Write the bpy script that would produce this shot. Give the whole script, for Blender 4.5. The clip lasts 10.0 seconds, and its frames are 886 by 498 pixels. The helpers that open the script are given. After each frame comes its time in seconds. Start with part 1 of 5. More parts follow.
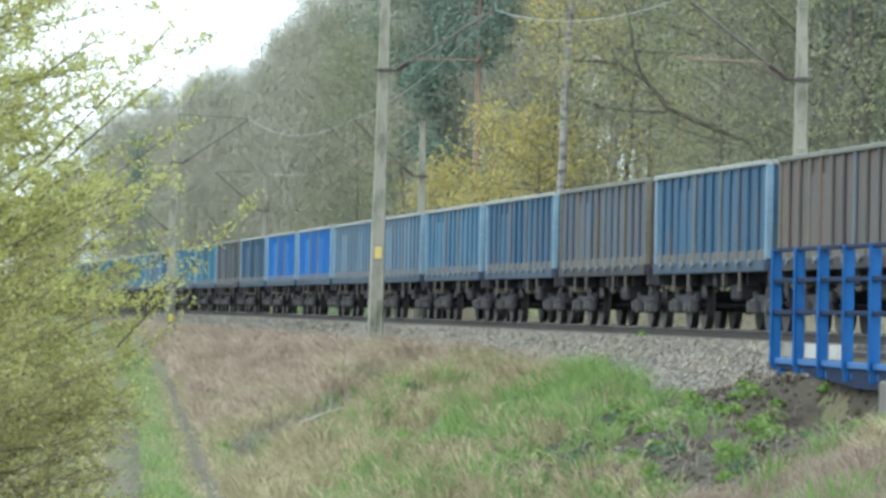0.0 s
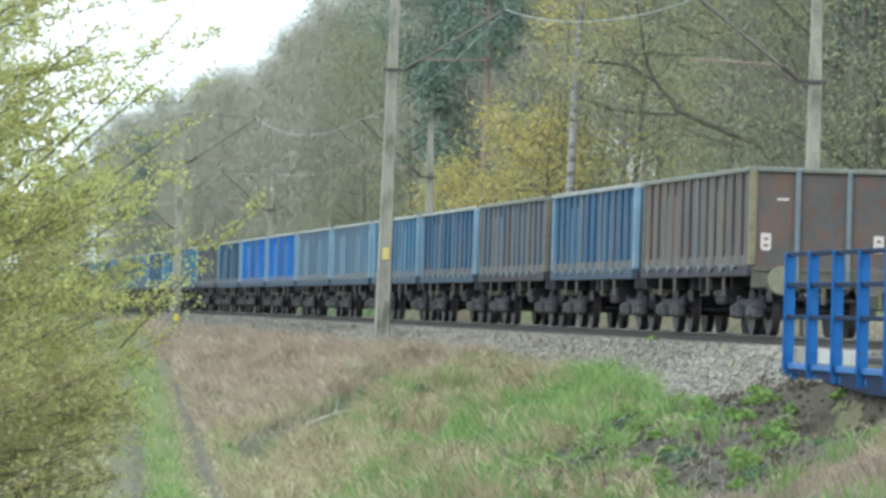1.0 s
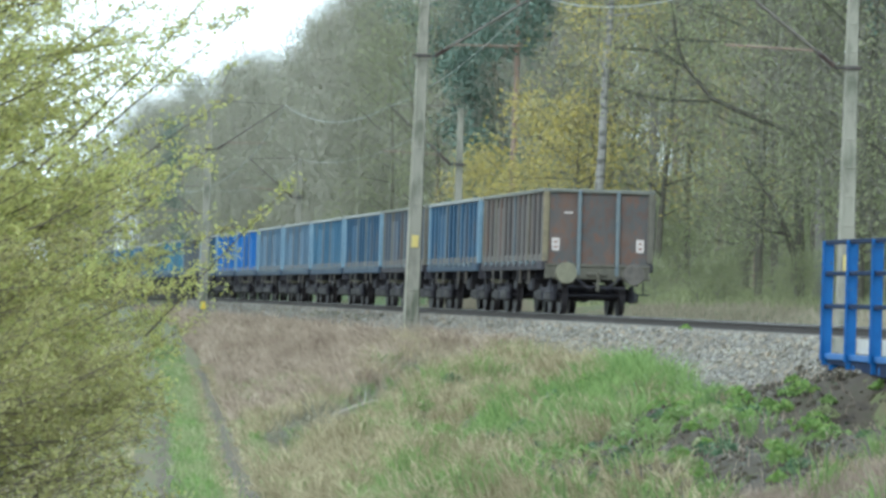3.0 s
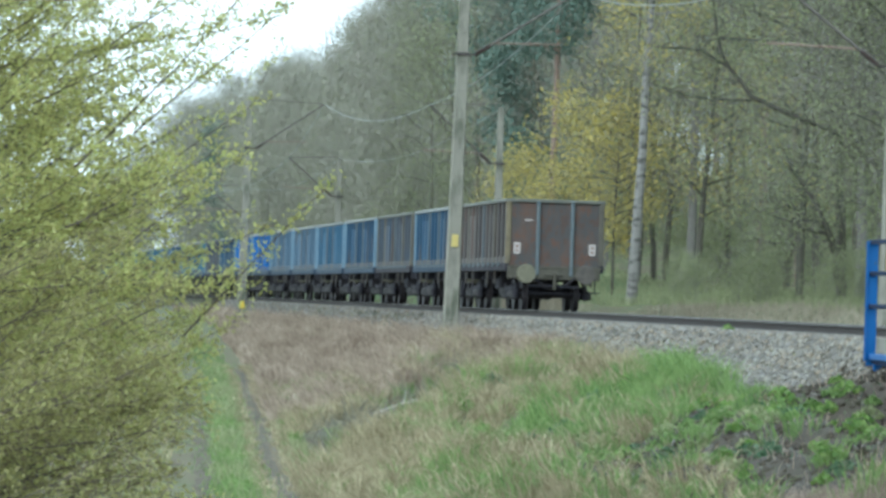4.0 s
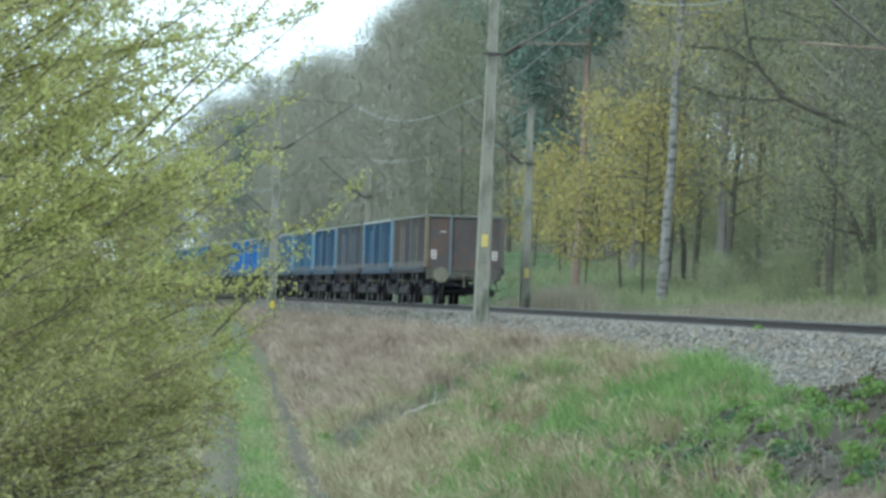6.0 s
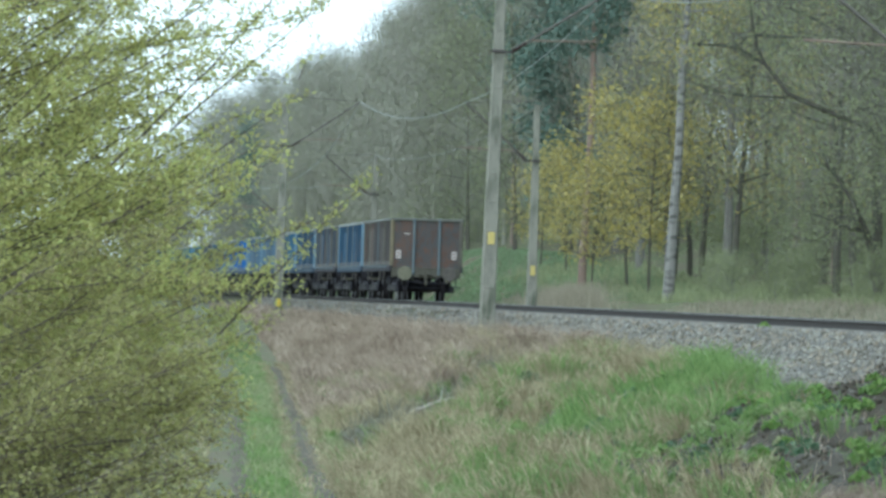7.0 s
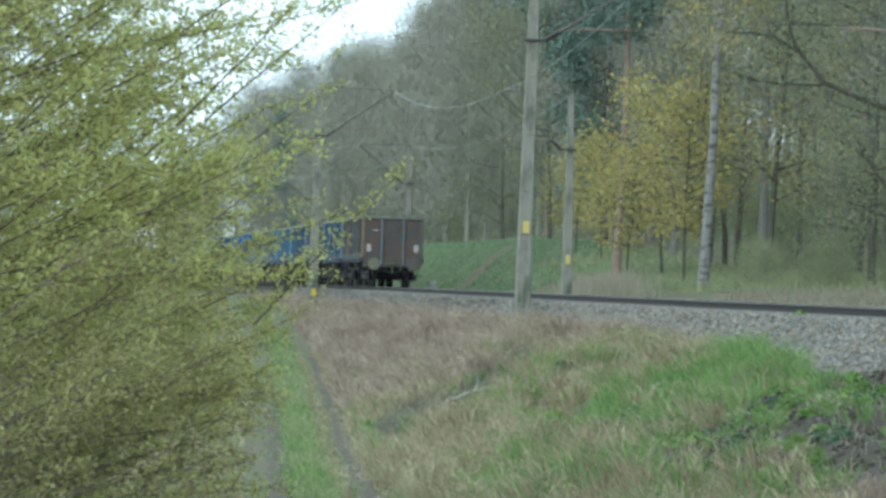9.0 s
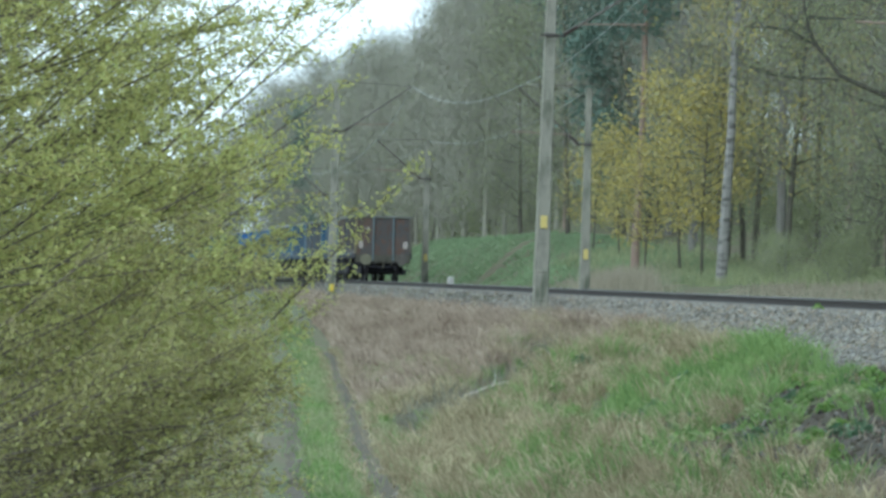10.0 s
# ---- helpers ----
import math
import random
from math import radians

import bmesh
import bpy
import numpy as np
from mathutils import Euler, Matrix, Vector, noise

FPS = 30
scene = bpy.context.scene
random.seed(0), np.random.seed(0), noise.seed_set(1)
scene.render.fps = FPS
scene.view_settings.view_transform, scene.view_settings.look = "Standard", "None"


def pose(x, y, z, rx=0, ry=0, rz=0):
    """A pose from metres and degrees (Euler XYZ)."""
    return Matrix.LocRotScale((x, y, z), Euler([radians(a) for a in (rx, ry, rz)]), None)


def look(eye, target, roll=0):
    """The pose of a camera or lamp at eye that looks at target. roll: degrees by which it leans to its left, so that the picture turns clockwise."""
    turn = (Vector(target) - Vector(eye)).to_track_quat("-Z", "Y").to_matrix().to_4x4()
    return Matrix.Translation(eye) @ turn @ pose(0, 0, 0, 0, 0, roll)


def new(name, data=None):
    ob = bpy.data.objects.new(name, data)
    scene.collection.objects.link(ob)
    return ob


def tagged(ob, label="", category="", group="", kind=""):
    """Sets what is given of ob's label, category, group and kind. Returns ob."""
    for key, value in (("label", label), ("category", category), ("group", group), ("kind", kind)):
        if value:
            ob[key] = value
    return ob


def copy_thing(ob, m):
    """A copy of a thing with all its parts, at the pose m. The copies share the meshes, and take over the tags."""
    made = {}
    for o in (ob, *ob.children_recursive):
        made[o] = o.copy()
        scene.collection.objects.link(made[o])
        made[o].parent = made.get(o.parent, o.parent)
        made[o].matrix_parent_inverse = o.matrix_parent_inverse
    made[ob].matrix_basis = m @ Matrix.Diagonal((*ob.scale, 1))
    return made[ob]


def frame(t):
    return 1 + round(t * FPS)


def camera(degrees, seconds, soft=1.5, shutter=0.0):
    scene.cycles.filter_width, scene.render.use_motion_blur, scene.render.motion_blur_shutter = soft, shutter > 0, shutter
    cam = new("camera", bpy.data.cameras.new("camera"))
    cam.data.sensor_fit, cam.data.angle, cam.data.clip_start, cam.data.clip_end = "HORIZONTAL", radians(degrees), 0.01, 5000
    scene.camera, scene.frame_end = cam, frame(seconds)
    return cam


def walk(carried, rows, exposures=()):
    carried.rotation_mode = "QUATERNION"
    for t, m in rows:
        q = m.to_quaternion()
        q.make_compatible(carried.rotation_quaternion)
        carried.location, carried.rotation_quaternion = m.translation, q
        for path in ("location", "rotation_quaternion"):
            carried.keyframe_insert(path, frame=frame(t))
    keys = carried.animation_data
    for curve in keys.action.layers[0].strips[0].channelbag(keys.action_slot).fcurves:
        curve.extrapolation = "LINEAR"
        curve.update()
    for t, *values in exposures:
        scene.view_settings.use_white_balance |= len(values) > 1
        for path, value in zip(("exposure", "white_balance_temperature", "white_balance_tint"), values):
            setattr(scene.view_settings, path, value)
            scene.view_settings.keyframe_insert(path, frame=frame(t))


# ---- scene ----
cam = camera(10.34, 10.0, soft=3.2)
# seconds, yaw, pitch, lean (hundredths of a radian), metres back from the first standpoint
VIEWS = [(0, -2.948, 1.238, 1.9, 3.3), (0.5, -2.892, 1.267, 2.2, 2.7), (1, -2.822, 1.274, 2.724, 2.2), (1.5, -2.792, 1.24, 2.987, 1.85),
         (2, -2.735, 1.16, 3.007, 1.5), (2.5, -2.576, 1.073, 2.95, 1.15), (4, -1.473, 0.986, 3.093, 0.05), (4.5, -1.131, 0.98, 3.15, 0),
         (5, -0.934, 0.971, 3.08, 0), (5.5, -0.88, 0.969, 3.1, 0), (7, -0.735, 0.913, 2.981, 0), (7.5, -0.575, 0.854, 2.9, 0),
         (8, -0.389, 0.797, 2.85, 0), (8.5, -0.207, 0.736, 2.68, 0), (9, -0.028, 0.675, 2.62, 0), (9.5, 0.157, 0.618, 2.48, 0), (10, 0.334, 0.564, 2.388, 0)]
EYE_Z = 0.302


def view(yaw, pitch, lean, back):
    eye = Vector((0.02 * back, -back, EYE_Z))
    a, b = yaw / 100, pitch / 100
    ahead = Vector((-math.sin(a) * math.cos(b), math.cos(a) * math.cos(b), math.sin(b)))
    return look(eye, eye + ahead * 100, math.degrees(lean / 100))


walk(cam, [(t, view(*v)) for t, *v in VIEWS], exposures=[(0, 1.06, 5850, 2), (2.5, 1.0, 5700, 0), (4.2, 0.79, 5480, -2), (7, 0.64, 5420, -3), (10, 0.53, 5420, -3)])

# ---- world and light: a bright overcast sky ----
world = bpy.data.worlds.new("overcast")
scene.world = world
world.use_nodes = True
wn = world.node_tree.nodes
wl = world.node_tree.links
sky = wn.new("ShaderNodeTexSky")
sky.sky_type, sky.sun_disc = "NISHITA", False
sky.sun_elevation, sky.sun_rotation = radians(48), radians(-120)
sky.air_density, sky.dust_density = 1.0, 4.0
cloud = wn.new("ShaderNodeMix")          # an even cloud layer before the clear sky
cloud.data_type = "RGBA"
cloud.inputs["Factor"].default_value = 0.85
cloud.inputs["B"].default_value = (7.6, 8.0, 8.2, 1)
wl.new(sky.outputs[0], cloud.inputs["A"])
wl.new(cloud.outputs["Result"], wn["Background"].inputs["Color"])
wn["Background"].inputs["Strength"].default_value = 0.15
sun = new("sun", bpy.data.lights.new("sun", "SUN"))
sun.data.energy, sun.data.angle, sun.data.color = 0.6, radians(35), (1.0, 0.98, 0.95)
sun.matrix_world = look((-40, -20, 60), (10, 70, 0))

# ---- materials ----


def material(name, tones, scale=3.0, rough=0.85, metal=0.0, bump=0.0, bump_scale=40.0, pick="noise", stain=None, stretch=(1, 1, 1), translucent=0.0, spread=(0.3, 0.7), patchy=0.5):
    """Tones blended by noise, by island or by object; an optional stain tone over them."""
    m = bpy.data.materials.new(name)
    m.use_nodes = True
    n, l = m.node_tree.nodes, m.node_tree.links
    bsdf = n["Principled BSDF"]
    bsdf.inputs["Roughness"].default_value, bsdf.inputs["Metallic"].default_value = rough, metal
    bsdf.inputs["Specular IOR Level"].default_value = 0.3
    co = n.new("ShaderNodeTexCoord")
    mp = n.new("ShaderNodeMapping")
    mp.inputs["Scale"].default_value = stretch
    l.new(co.outputs["Object"], mp.inputs["Vector"])
    ramp = n.new("ShaderNodeValToRGB")
    els = ramp.color_ramp.elements
    while len(els) < len(tones):
        els.new(0.5)
    for i, c in enumerate(tones):
        els[i].position = spread[0] + (spread[1] - spread[0]) * i / max(1, len(tones) - 1)
        els[i].color = (*c, 1)
    tex = n.new("ShaderNodeTexNoise")
    tex.inputs["Scale"].default_value, tex.inputs["Detail"].default_value, tex.inputs["Roughness"].default_value = scale, 8, 0.65
    l.new(mp.outputs[0], tex.inputs["Vector"])
    if pick == "island":
        geo = n.new("ShaderNodeNewGeometry")
        mix = n.new("ShaderNodeMath")
        mix.operation = "MULTIPLY_ADD"
        mix.inputs[1].default_value, mix.inputs[2].default_value = 1.05 - patchy, 0.25 - patchy * 0.5
        l.new(geo.outputs["Random Per Island"], mix.inputs[0])
        add = n.new("ShaderNodeMath")
        add.operation = "MULTIPLY_ADD"
        add.inputs[1].default_value = patchy
        l.new(tex.outputs["Fac"], add.inputs[0])
        l.new(mix.outputs[0], add.inputs[2])
        l.new(add.outputs[0], ramp.inputs["Fac"])
    elif pick == "object":
        info = n.new("ShaderNodeObjectInfo")
        l.new(info.outputs["Random"], ramp.inputs["Fac"])
    else:
        l.new(tex.outputs["Fac"], ramp.inputs["Fac"])
    out = ramp.outputs["Color"]
    if stain:
        t2 = n.new("ShaderNodeTexNoise")
        t2.inputs["Scale"].default_value, t2.inputs["Detail"].default_value = stain[1], 6
        l.new(mp.outputs[0], t2.inputs["Vector"])
        r2 = n.new("ShaderNodeValToRGB")
        r2.color_ramp.elements[0].position, r2.color_ramp.elements[1].position = stain[2], stain[2] + (stain[3] if len(stain) > 3 else 0.14)
        l.new(t2.outputs["Fac"], r2.inputs["Fac"])
        mx = n.new("ShaderNodeMix")
        mx.data_type = "RGBA"
        l.new(r2.outputs["Color"], mx.inputs["Factor"])
        l.new(out, mx.inputs["A"])
        mx.inputs["B"].default_value = (*stain[0], 1)
        out = mx.outputs["Result"]
    l.new(out, bsdf.inputs["Base Color"])
    if bump:
        tb = n.new("ShaderNodeTexNoise")
        tb.inputs["Scale"].default_value, tb.inputs["Detail"].default_value = bump_scale, 5
        l.new(co.outputs["Object"], tb.inputs["Vector"])
        bp = n.new("ShaderNodeBump")
        bp.inputs["Strength"].default_value, bp.inputs["Distance"].default_value = bump, 0.03
        l.new(tb.outputs["Fac"], bp.inputs["Height"])
        l.new(bp.outputs[0], bsdf.inputs["Normal"])
    if translucent:
        tr = n.new("ShaderNodeBsdfTranslucent")
        l.new(out, tr.inputs["Color"])
        ms = n.new("ShaderNodeMixShader")
        ms.inputs[0].default_value = translucent
        l.new(bsdf.outputs[0], ms.inputs[1])
        l.new(tr.outputs[0], ms.inputs[2])
        l.new(ms.outputs[0], n["Material Output"].inputs["Surface"])
    return m


M_EARTH = material("earth", [(0.06, 0.055, 0.032), (0.12, 0.10, 0.06), (0.085, 0.105, 0.04), (0.16, 0.14, 0.075)], 0.5, 0.95, bump=0.6, bump_scale=6)
M_PATH = material("path_earth", [(0.045, 0.037, 0.024), (0.098, 0.082, 0.056), (0.062, 0.055, 0.033)], 2.5, 0.95, bump=0.5, bump_scale=14)
M_BED = material("ballast_bed", [(0.07, 0.065, 0.06), (0.13, 0.12, 0.11), (0.20, 0.19, 0.17)], 9.0, 0.95, bump=0.8, bump_scale=18)
M_STONE = material("ballast_stone", [(0.085, 0.08, 0.07), (0.19, 0.18, 0.165), (0.14, 0.125, 0.10), (0.27, 0.26, 0.225), (0.24, 0.19, 0.13), (0.52, 0.50, 0.44)], 0.6, 0.9, pick="island", spread=(0.1, 0.98))
M_DRY = material("dry_grass", [(0.24, 0.20, 0.12), (0.52, 0.455, 0.29), (0.70, 0.64, 0.45), (0.40, 0.39, 0.20)], 1.6, 0.9, pick="island", translucent=0.3, spread=(0.22, 0.78), patchy=1.0)
M_RUST_GRASS = material("rusty_dead_grass", [(0.26, 0.20, 0.15), (0.50, 0.41, 0.315), (0.60, 0.52, 0.40), (0.37, 0.325, 0.21)], 1.2, 0.9, pick="island", translucent=0.3, spread=(0.22, 0.78), patchy=1.0)
M_GREEN = material("green_grass", [(0.11, 0.17, 0.06), (0.19, 0.28, 0.09), (0.28, 0.37, 0.14), (0.16, 0.26, 0.085)], 0.7, 0.8, pick="island", translucent=0.35, spread=(0.2, 0.8), patchy=0.8)
M_PINK_GRASS = material("pinkish_dead_grass", [(0.16, 0.12, 0.095), (0.32, 0.25, 0.20), (0.42, 0.345, 0.28), (0.26, 0.22, 0.15)], 1.2, 0.9, pick="island", translucent=0.3, spread=(0.22, 0.78), patchy=0.8)
M_VERGE = material("verge_grass", [(0.17, 0.225, 0.125), (0.235, 0.32, 0.17), (0.29, 0.375, 0.21), (0.30, 0.30, 0.19)], 0.5, 0.8, pick="island", translucent=0.35, spread=(0.2, 0.8), patchy=0.9)
M_DUSTY = material("dusty_dead_grass", [(0.27, 0.235, 0.17), (0.38, 0.335, 0.255), (0.46, 0.41, 0.31), (0.28, 0.27, 0.16)], 0.5, 0.95, pick="island", translucent=0.3, spread=(0.2, 0.8), patchy=0.9)
M_WEED = material("weed_leaf", [(0.095, 0.17, 0.045), (0.165, 0.265, 0.065), (0.245, 0.33, 0.095)], 0.8, 0.7, pick="island", translucent=0.35, spread=(0.2, 0.8))
M_NETTLE = material("nettle_leaf", [(0.06, 0.11, 0.06), (0.10, 0.17, 0.09), (0.14, 0.20, 0.11)], 0.8, 0.7, pick="island", translucent=0.3, spread=(0.2, 0.8))
M_RAIL = material("rail_steel", [(0.030, 0.025, 0.022), (0.052, 0.042, 0.035)], 8.0, 0.8, 0.1)
M_RAILTOP = material("worn_rail_head", [(0.30, 0.29, 0.28), (0.40, 0.39, 0.37)], 8.0, 0.45, 0.6)
M_PALE_WOOD = material("pale_bare_wood", [(0.34, 0.31, 0.26), (0.46, 0.42, 0.36)], 5.0, 0.9, bump=0.3)
M_SLEEPER = material("concrete_sleeper", [(0.13, 0.12, 0.105), (0.20, 0.185, 0.165)], 5.0, 0.9, bump=0.3)
M_CONC = material("pole_concrete", [(0.17, 0.165, 0.135), (0.27, 0.255, 0.21), (0.21, 0.21, 0.165)], 3.0, 0.9, bump=0.4, bump_scale=30, stain=((0.10, 0.105, 0.075), 2.2, 0.52), stretch=(1, 1, 0.3))
M_STEEL = material("dark_steel", [(0.06, 0.055, 0.055), (0.11, 0.09, 0.08)], 9.0, 0.6, 0.4)
M_ARM = material("galvanised_tube", [(0.09, 0.08, 0.07), (0.15, 0.13, 0.115)], 9.0, 0.6, 0.2)
M_INSUL = material("insulator_glaze", [(0.05, 0.035, 0.03), (0.08, 0.055, 0.045)], 5.0, 0.35)
M_WIRE = material("copper_wire", [(0.30, 0.34, 0.32), (0.40, 0.42, 0.40)], 5.0, 0.5, 0.4)
M_YELLOW = material("yellow_paint", [(0.50, 0.40, 0.13), (0.62, 0.50, 0.18)], 12.0, 0.7)
M_WHITE = material("white_paint", [(0.33, 0.32, 0.29), (0.50, 0.48, 0.45)], 6.0, 0.7, stain=((0.30, 0.25, 0.19), 5.0, 0.56))
M_BLUE_PAINT = material("blue_paint", [(0.008, 0.068, 0.23), (0.013, 0.102, 0.31), (0.011, 0.085, 0.27)], 4.0, 0.5, bump=0.1, stain=((0.055, 0.075, 0.12), 8.0, 0.62))
# same blue made near black: the bars' shaded look is in the colour
M_BLUE_SHADED = material("shaded_blue_paint", [(0.003, 0.010, 0.034), (0.006, 0.020, 0.062)], 4.0, 0.92)
# dark soil, its tones lowered further for the shade below the bridge
M_SOIL = material("dark_soil", [(0.026, 0.022, 0.018), (0.066, 0.054, 0.040), (0.046, 0.046, 0.026)], 3.0, 0.95, bump=0.6, bump_scale=12)
# earth brown with the fold's shade mixed into its tones
M_FOLD_SHADE = material("fold_shade_earth", [(0.05, 0.037, 0.025), (0.11, 0.082, 0.055), (0.08, 0.066, 0.04)], 2.0, 0.95, bump=0.6, bump_scale=9)
M_GRIT = material("dull_grit", [(0.06, 0.056, 0.05), (0.12, 0.112, 0.10), (0.17, 0.16, 0.14), (0.24, 0.23, 0.20)], 0.6, 0.9, pick="island", spread=(0.1, 0.98))
M_YELLOW_FOOT = material("bright_yellow_paint", [(0.62, 0.45, 0.05), (0.74, 0.55, 0.08)], 12.0, 0.6)
M_HEADSTOCK = material("headstock_grime", [(0.075, 0.07, 0.055), (0.12, 0.11, 0.085)], 4.0, 0.85)
M_RIM_DARK = material("rim_worn_grey", [(0.11, 0.115, 0.10), (0.18, 0.18, 0.155)], 4.0, 0.8)
M_RIB_GREY = material("blue_grey_rib", [(0.085, 0.10, 0.115), (0.13, 0.145, 0.155)], 3.0, 0.8, stretch=(1, 1, 0.3))
M_GRIME = material("caked_grime", [(0.07, 0.065, 0.06), (0.12, 0.105, 0.09), (0.09, 0.095, 0.10)], 4.0, 0.9, bump=0.3)
M_SOLE = material("grimy_blue_sole_bar", [(0.03, 0.045, 0.07), (0.05, 0.075, 0.11)], 3.0, 0.85)
M_ABUT = material("abutment_concrete", [(0.12, 0.11, 0.10), (0.20, 0.19, 0.17)], 2.0, 0.95, bump=0.4)
M_PLATE = material("tail_plate_white", [(0.42, 0.37, 0.34), (0.56, 0.50, 0.46)], 9.0, 0.5)
M_PLATE_RED = material("tail_plate_red", [(0.12, 0.055, 0.05), (0.20, 0.09, 0.08)], 9.0, 0.45)
M_UNDER = material("wagon_underframe", [(0.020, 0.020, 0.028), (0.036, 0.034, 0.042), (0.058, 0.048, 0.046)], 5.0, 0.85, bump=0.3)
M_BOXES = material("axlebox_grime", [(0.045, 0.045, 0.048), (0.10, 0.096, 0.09)], 6.0, 0.8)
M_BUFFER = material("buffer_grease", [(0.13, 0.125, 0.09), (0.22, 0.205, 0.14)], 5.0, 0.6, 0.2)
M_WHEEL = material("wheel_steel", [(0.03, 0.028, 0.034), (0.06, 0.05, 0.05)], 6.0, 0.6, 0.5)


def wagon_paint(name, tones, stain):
    return material(name, tones, 1.3, 0.75, 0.0, 0.25, 12, stain=(stain[0], stain[1], stain[2]), stretch=(1.2, 3.2, 0.28))


PAINTS = {
    "brown": (wagon_paint("rust_brown_paint", [(0.052, 0.050, 0.052), (0.082, 0.074, 0.07), (0.096, 0.084, 0.074)], ((0.125, 0.080, 0.06), 2.2, 0.52)), "rust-brown weathered"),
    "blue": (wagon_paint("dull_blue_paint", [(0.018, 0.050, 0.098), (0.028, 0.076, 0.135), (0.045, 0.084, 0.128)], ((0.085, 0.085, 0.095), 1.6, 0.55)), "dull blue weathered"),
    "umber": (wagon_paint("grey_umber_paint", [(0.045, 0.06, 0.08), (0.07, 0.082, 0.10), (0.045, 0.082, 0.13)], ((0.10, 0.078, 0.062), 2.0, 0.54)), "grey-brown weathered"),
    "steel": (wagon_paint("pale_blue_paint", [(0.034, 0.092, 0.16), (0.052, 0.122, 0.195), (0.08, 0.142, 0.20)], ((0.12, 0.14, 0.16), 1.8, 0.58)), "faded pale-blue"),
    "grey": (wagon_paint("grey_blue_paint", [(0.07, 0.12, 0.18), (0.095, 0.15, 0.21), (0.12, 0.165, 0.21)], ((0.12, 0.12, 0.12), 1.8, 0.58)), "faded grey-blue"),
    "bright": (wagon_paint("bright_blue_paint", [(0.012, 0.095, 0.30), (0.02, 0.12, 0.36), (0.03, 0.135, 0.34)], ((0.08, 0.17, 0.36), 1.6, 0.64)), "bright blue freshly painted"),
    "teal": (wagon_paint("teal_paint", [(0.03, 0.12, 0.18), (0.05, 0.15, 0.22), (0.07, 0.16, 0.22)], ((0.10, 0.14, 0.16), 1.8, 0.6)), "teal weathered"),
}
M_RIM = material("rim_pale_paint", [(0.17, 0.18, 0.175), (0.31, 0.32, 0.30)], 4.0, 0.7)
M_POST_BROWN = material("ochre_worn_post", [(0.085, 0.078, 0.066), (0.135, 0.122, 0.095)], 3.0, 0.8)
M_POST_OCHRE = material("ochre_corner_paint", [(0.10, 0.085, 0.062), (0.19, 0.16, 0.10), (0.085, 0.08, 0.07)], 1.6, 0.8)
M_POST_BLUE = material("pale_blue_post", [(0.11, 0.18, 0.25), (0.18, 0.26, 0.32)], 3.0, 0.75)
M_END_RUST = material("end_wall_rust", [(0.066, 0.062, 0.064), (0.10, 0.066, 0.055), (0.078, 0.082, 0.082), (0.125, 0.072, 0.054), (0.085, 0.066, 0.06)], 2.2, 0.85, bump=0.3, stain=((0.15, 0.088, 0.062), 0.8, 0.46, 0.3), stretch=(1.2, 1, 0.8))
M_END_POST = material("end_post_blue_grey", [(0.10, 0.13, 0.15), (0.16, 0.18, 0.18)], 4.0, 0.8)
M_BARK = material("grey_bark", [(0.13, 0.12, 0.11), (0.21, 0.195, 0.175), (0.16, 0.175, 0.13)], 5.0, 0.95, bump=0.5, bump_scale=20)
M_BARK_PINE = material("pine_bark", [(0.19, 0.14, 0.115), (0.28, 0.20, 0.16), (0.23, 0.19, 0.16)], 5.0, 0.95, bump=0.5, bump_scale=20)
M_BARK_BIRCH = material("birch_bark", [(0.19, 0.18, 0.165), (0.30, 0.285, 0.26)], 2.0, 0.8, stain=((0.085, 0.08, 0.07), 3.0, 0.50), stretch=(0.6, 0.6, 1.6))
# twig greys lifted and evened out, most in the far wood, to imitate haze
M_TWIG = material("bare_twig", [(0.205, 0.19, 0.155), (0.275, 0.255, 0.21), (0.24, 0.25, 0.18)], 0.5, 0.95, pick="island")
M_TWIG_HAZED = material("haze_paled_twig", [(0.255, 0.24, 0.20), (0.305, 0.285, 0.235), (0.275, 0.28, 0.215)], 0.3, 0.95, pick="island")
M_TWIG_DARK = material("dark_twig", [(0.13, 0.12, 0.10), (0.21, 0.195, 0.165), (0.165, 0.17, 0.125)], 0.5, 0.95, pick="island")
M_BUSH_TWIG = material("bush_twig", [(0.07, 0.058, 0.045), (0.13, 0.105, 0.08)], 4.0, 0.95)
M_BUSH_LEAF = material("spring_leaf", [(0.33, 0.275, 0.11), (0.43, 0.43, 0.15), (0.56, 0.55, 0.20), (0.37, 0.41, 0.14), (0.52, 0.48, 0.18)], 0.8, 0.7, pick="island", translucent=0.4, spread=(0.2, 0.8))
M_BROWN_LEAF = material("brownish_bud", [(0.215, 0.18, 0.09), (0.30, 0.28, 0.11), (0.37, 0.37, 0.135), (0.265, 0.23, 0.115)], 0.8, 0.75, pick="island", translucent=0.35, spread=(0.2, 0.8))
M_YELLOW_LEAF = material("yellow_leaf", [(0.33, 0.30, 0.13), (0.46, 0.385, 0.125), (0.56, 0.46, 0.14), (0.35, 0.34, 0.16)], 0.4, 0.7, pick="island", translucent=0.35, spread=(0.2, 0.8))
M_OCHRE_LEAF = material("ochre_leaf", [(0.29, 0.26, 0.15), (0.39, 0.34, 0.17), (0.31, 0.32, 0.17)], 0.4, 0.7, pick="island", translucent=0.35, spread=(0.2, 0.8))
M_BARK_DARK = material("dark_oak_bark", [(0.06, 0.055, 0.045), (0.11, 0.10, 0.08), (0.09, 0.10, 0.065)], 5.0, 0.95, bump=0.5, bump_scale=20)
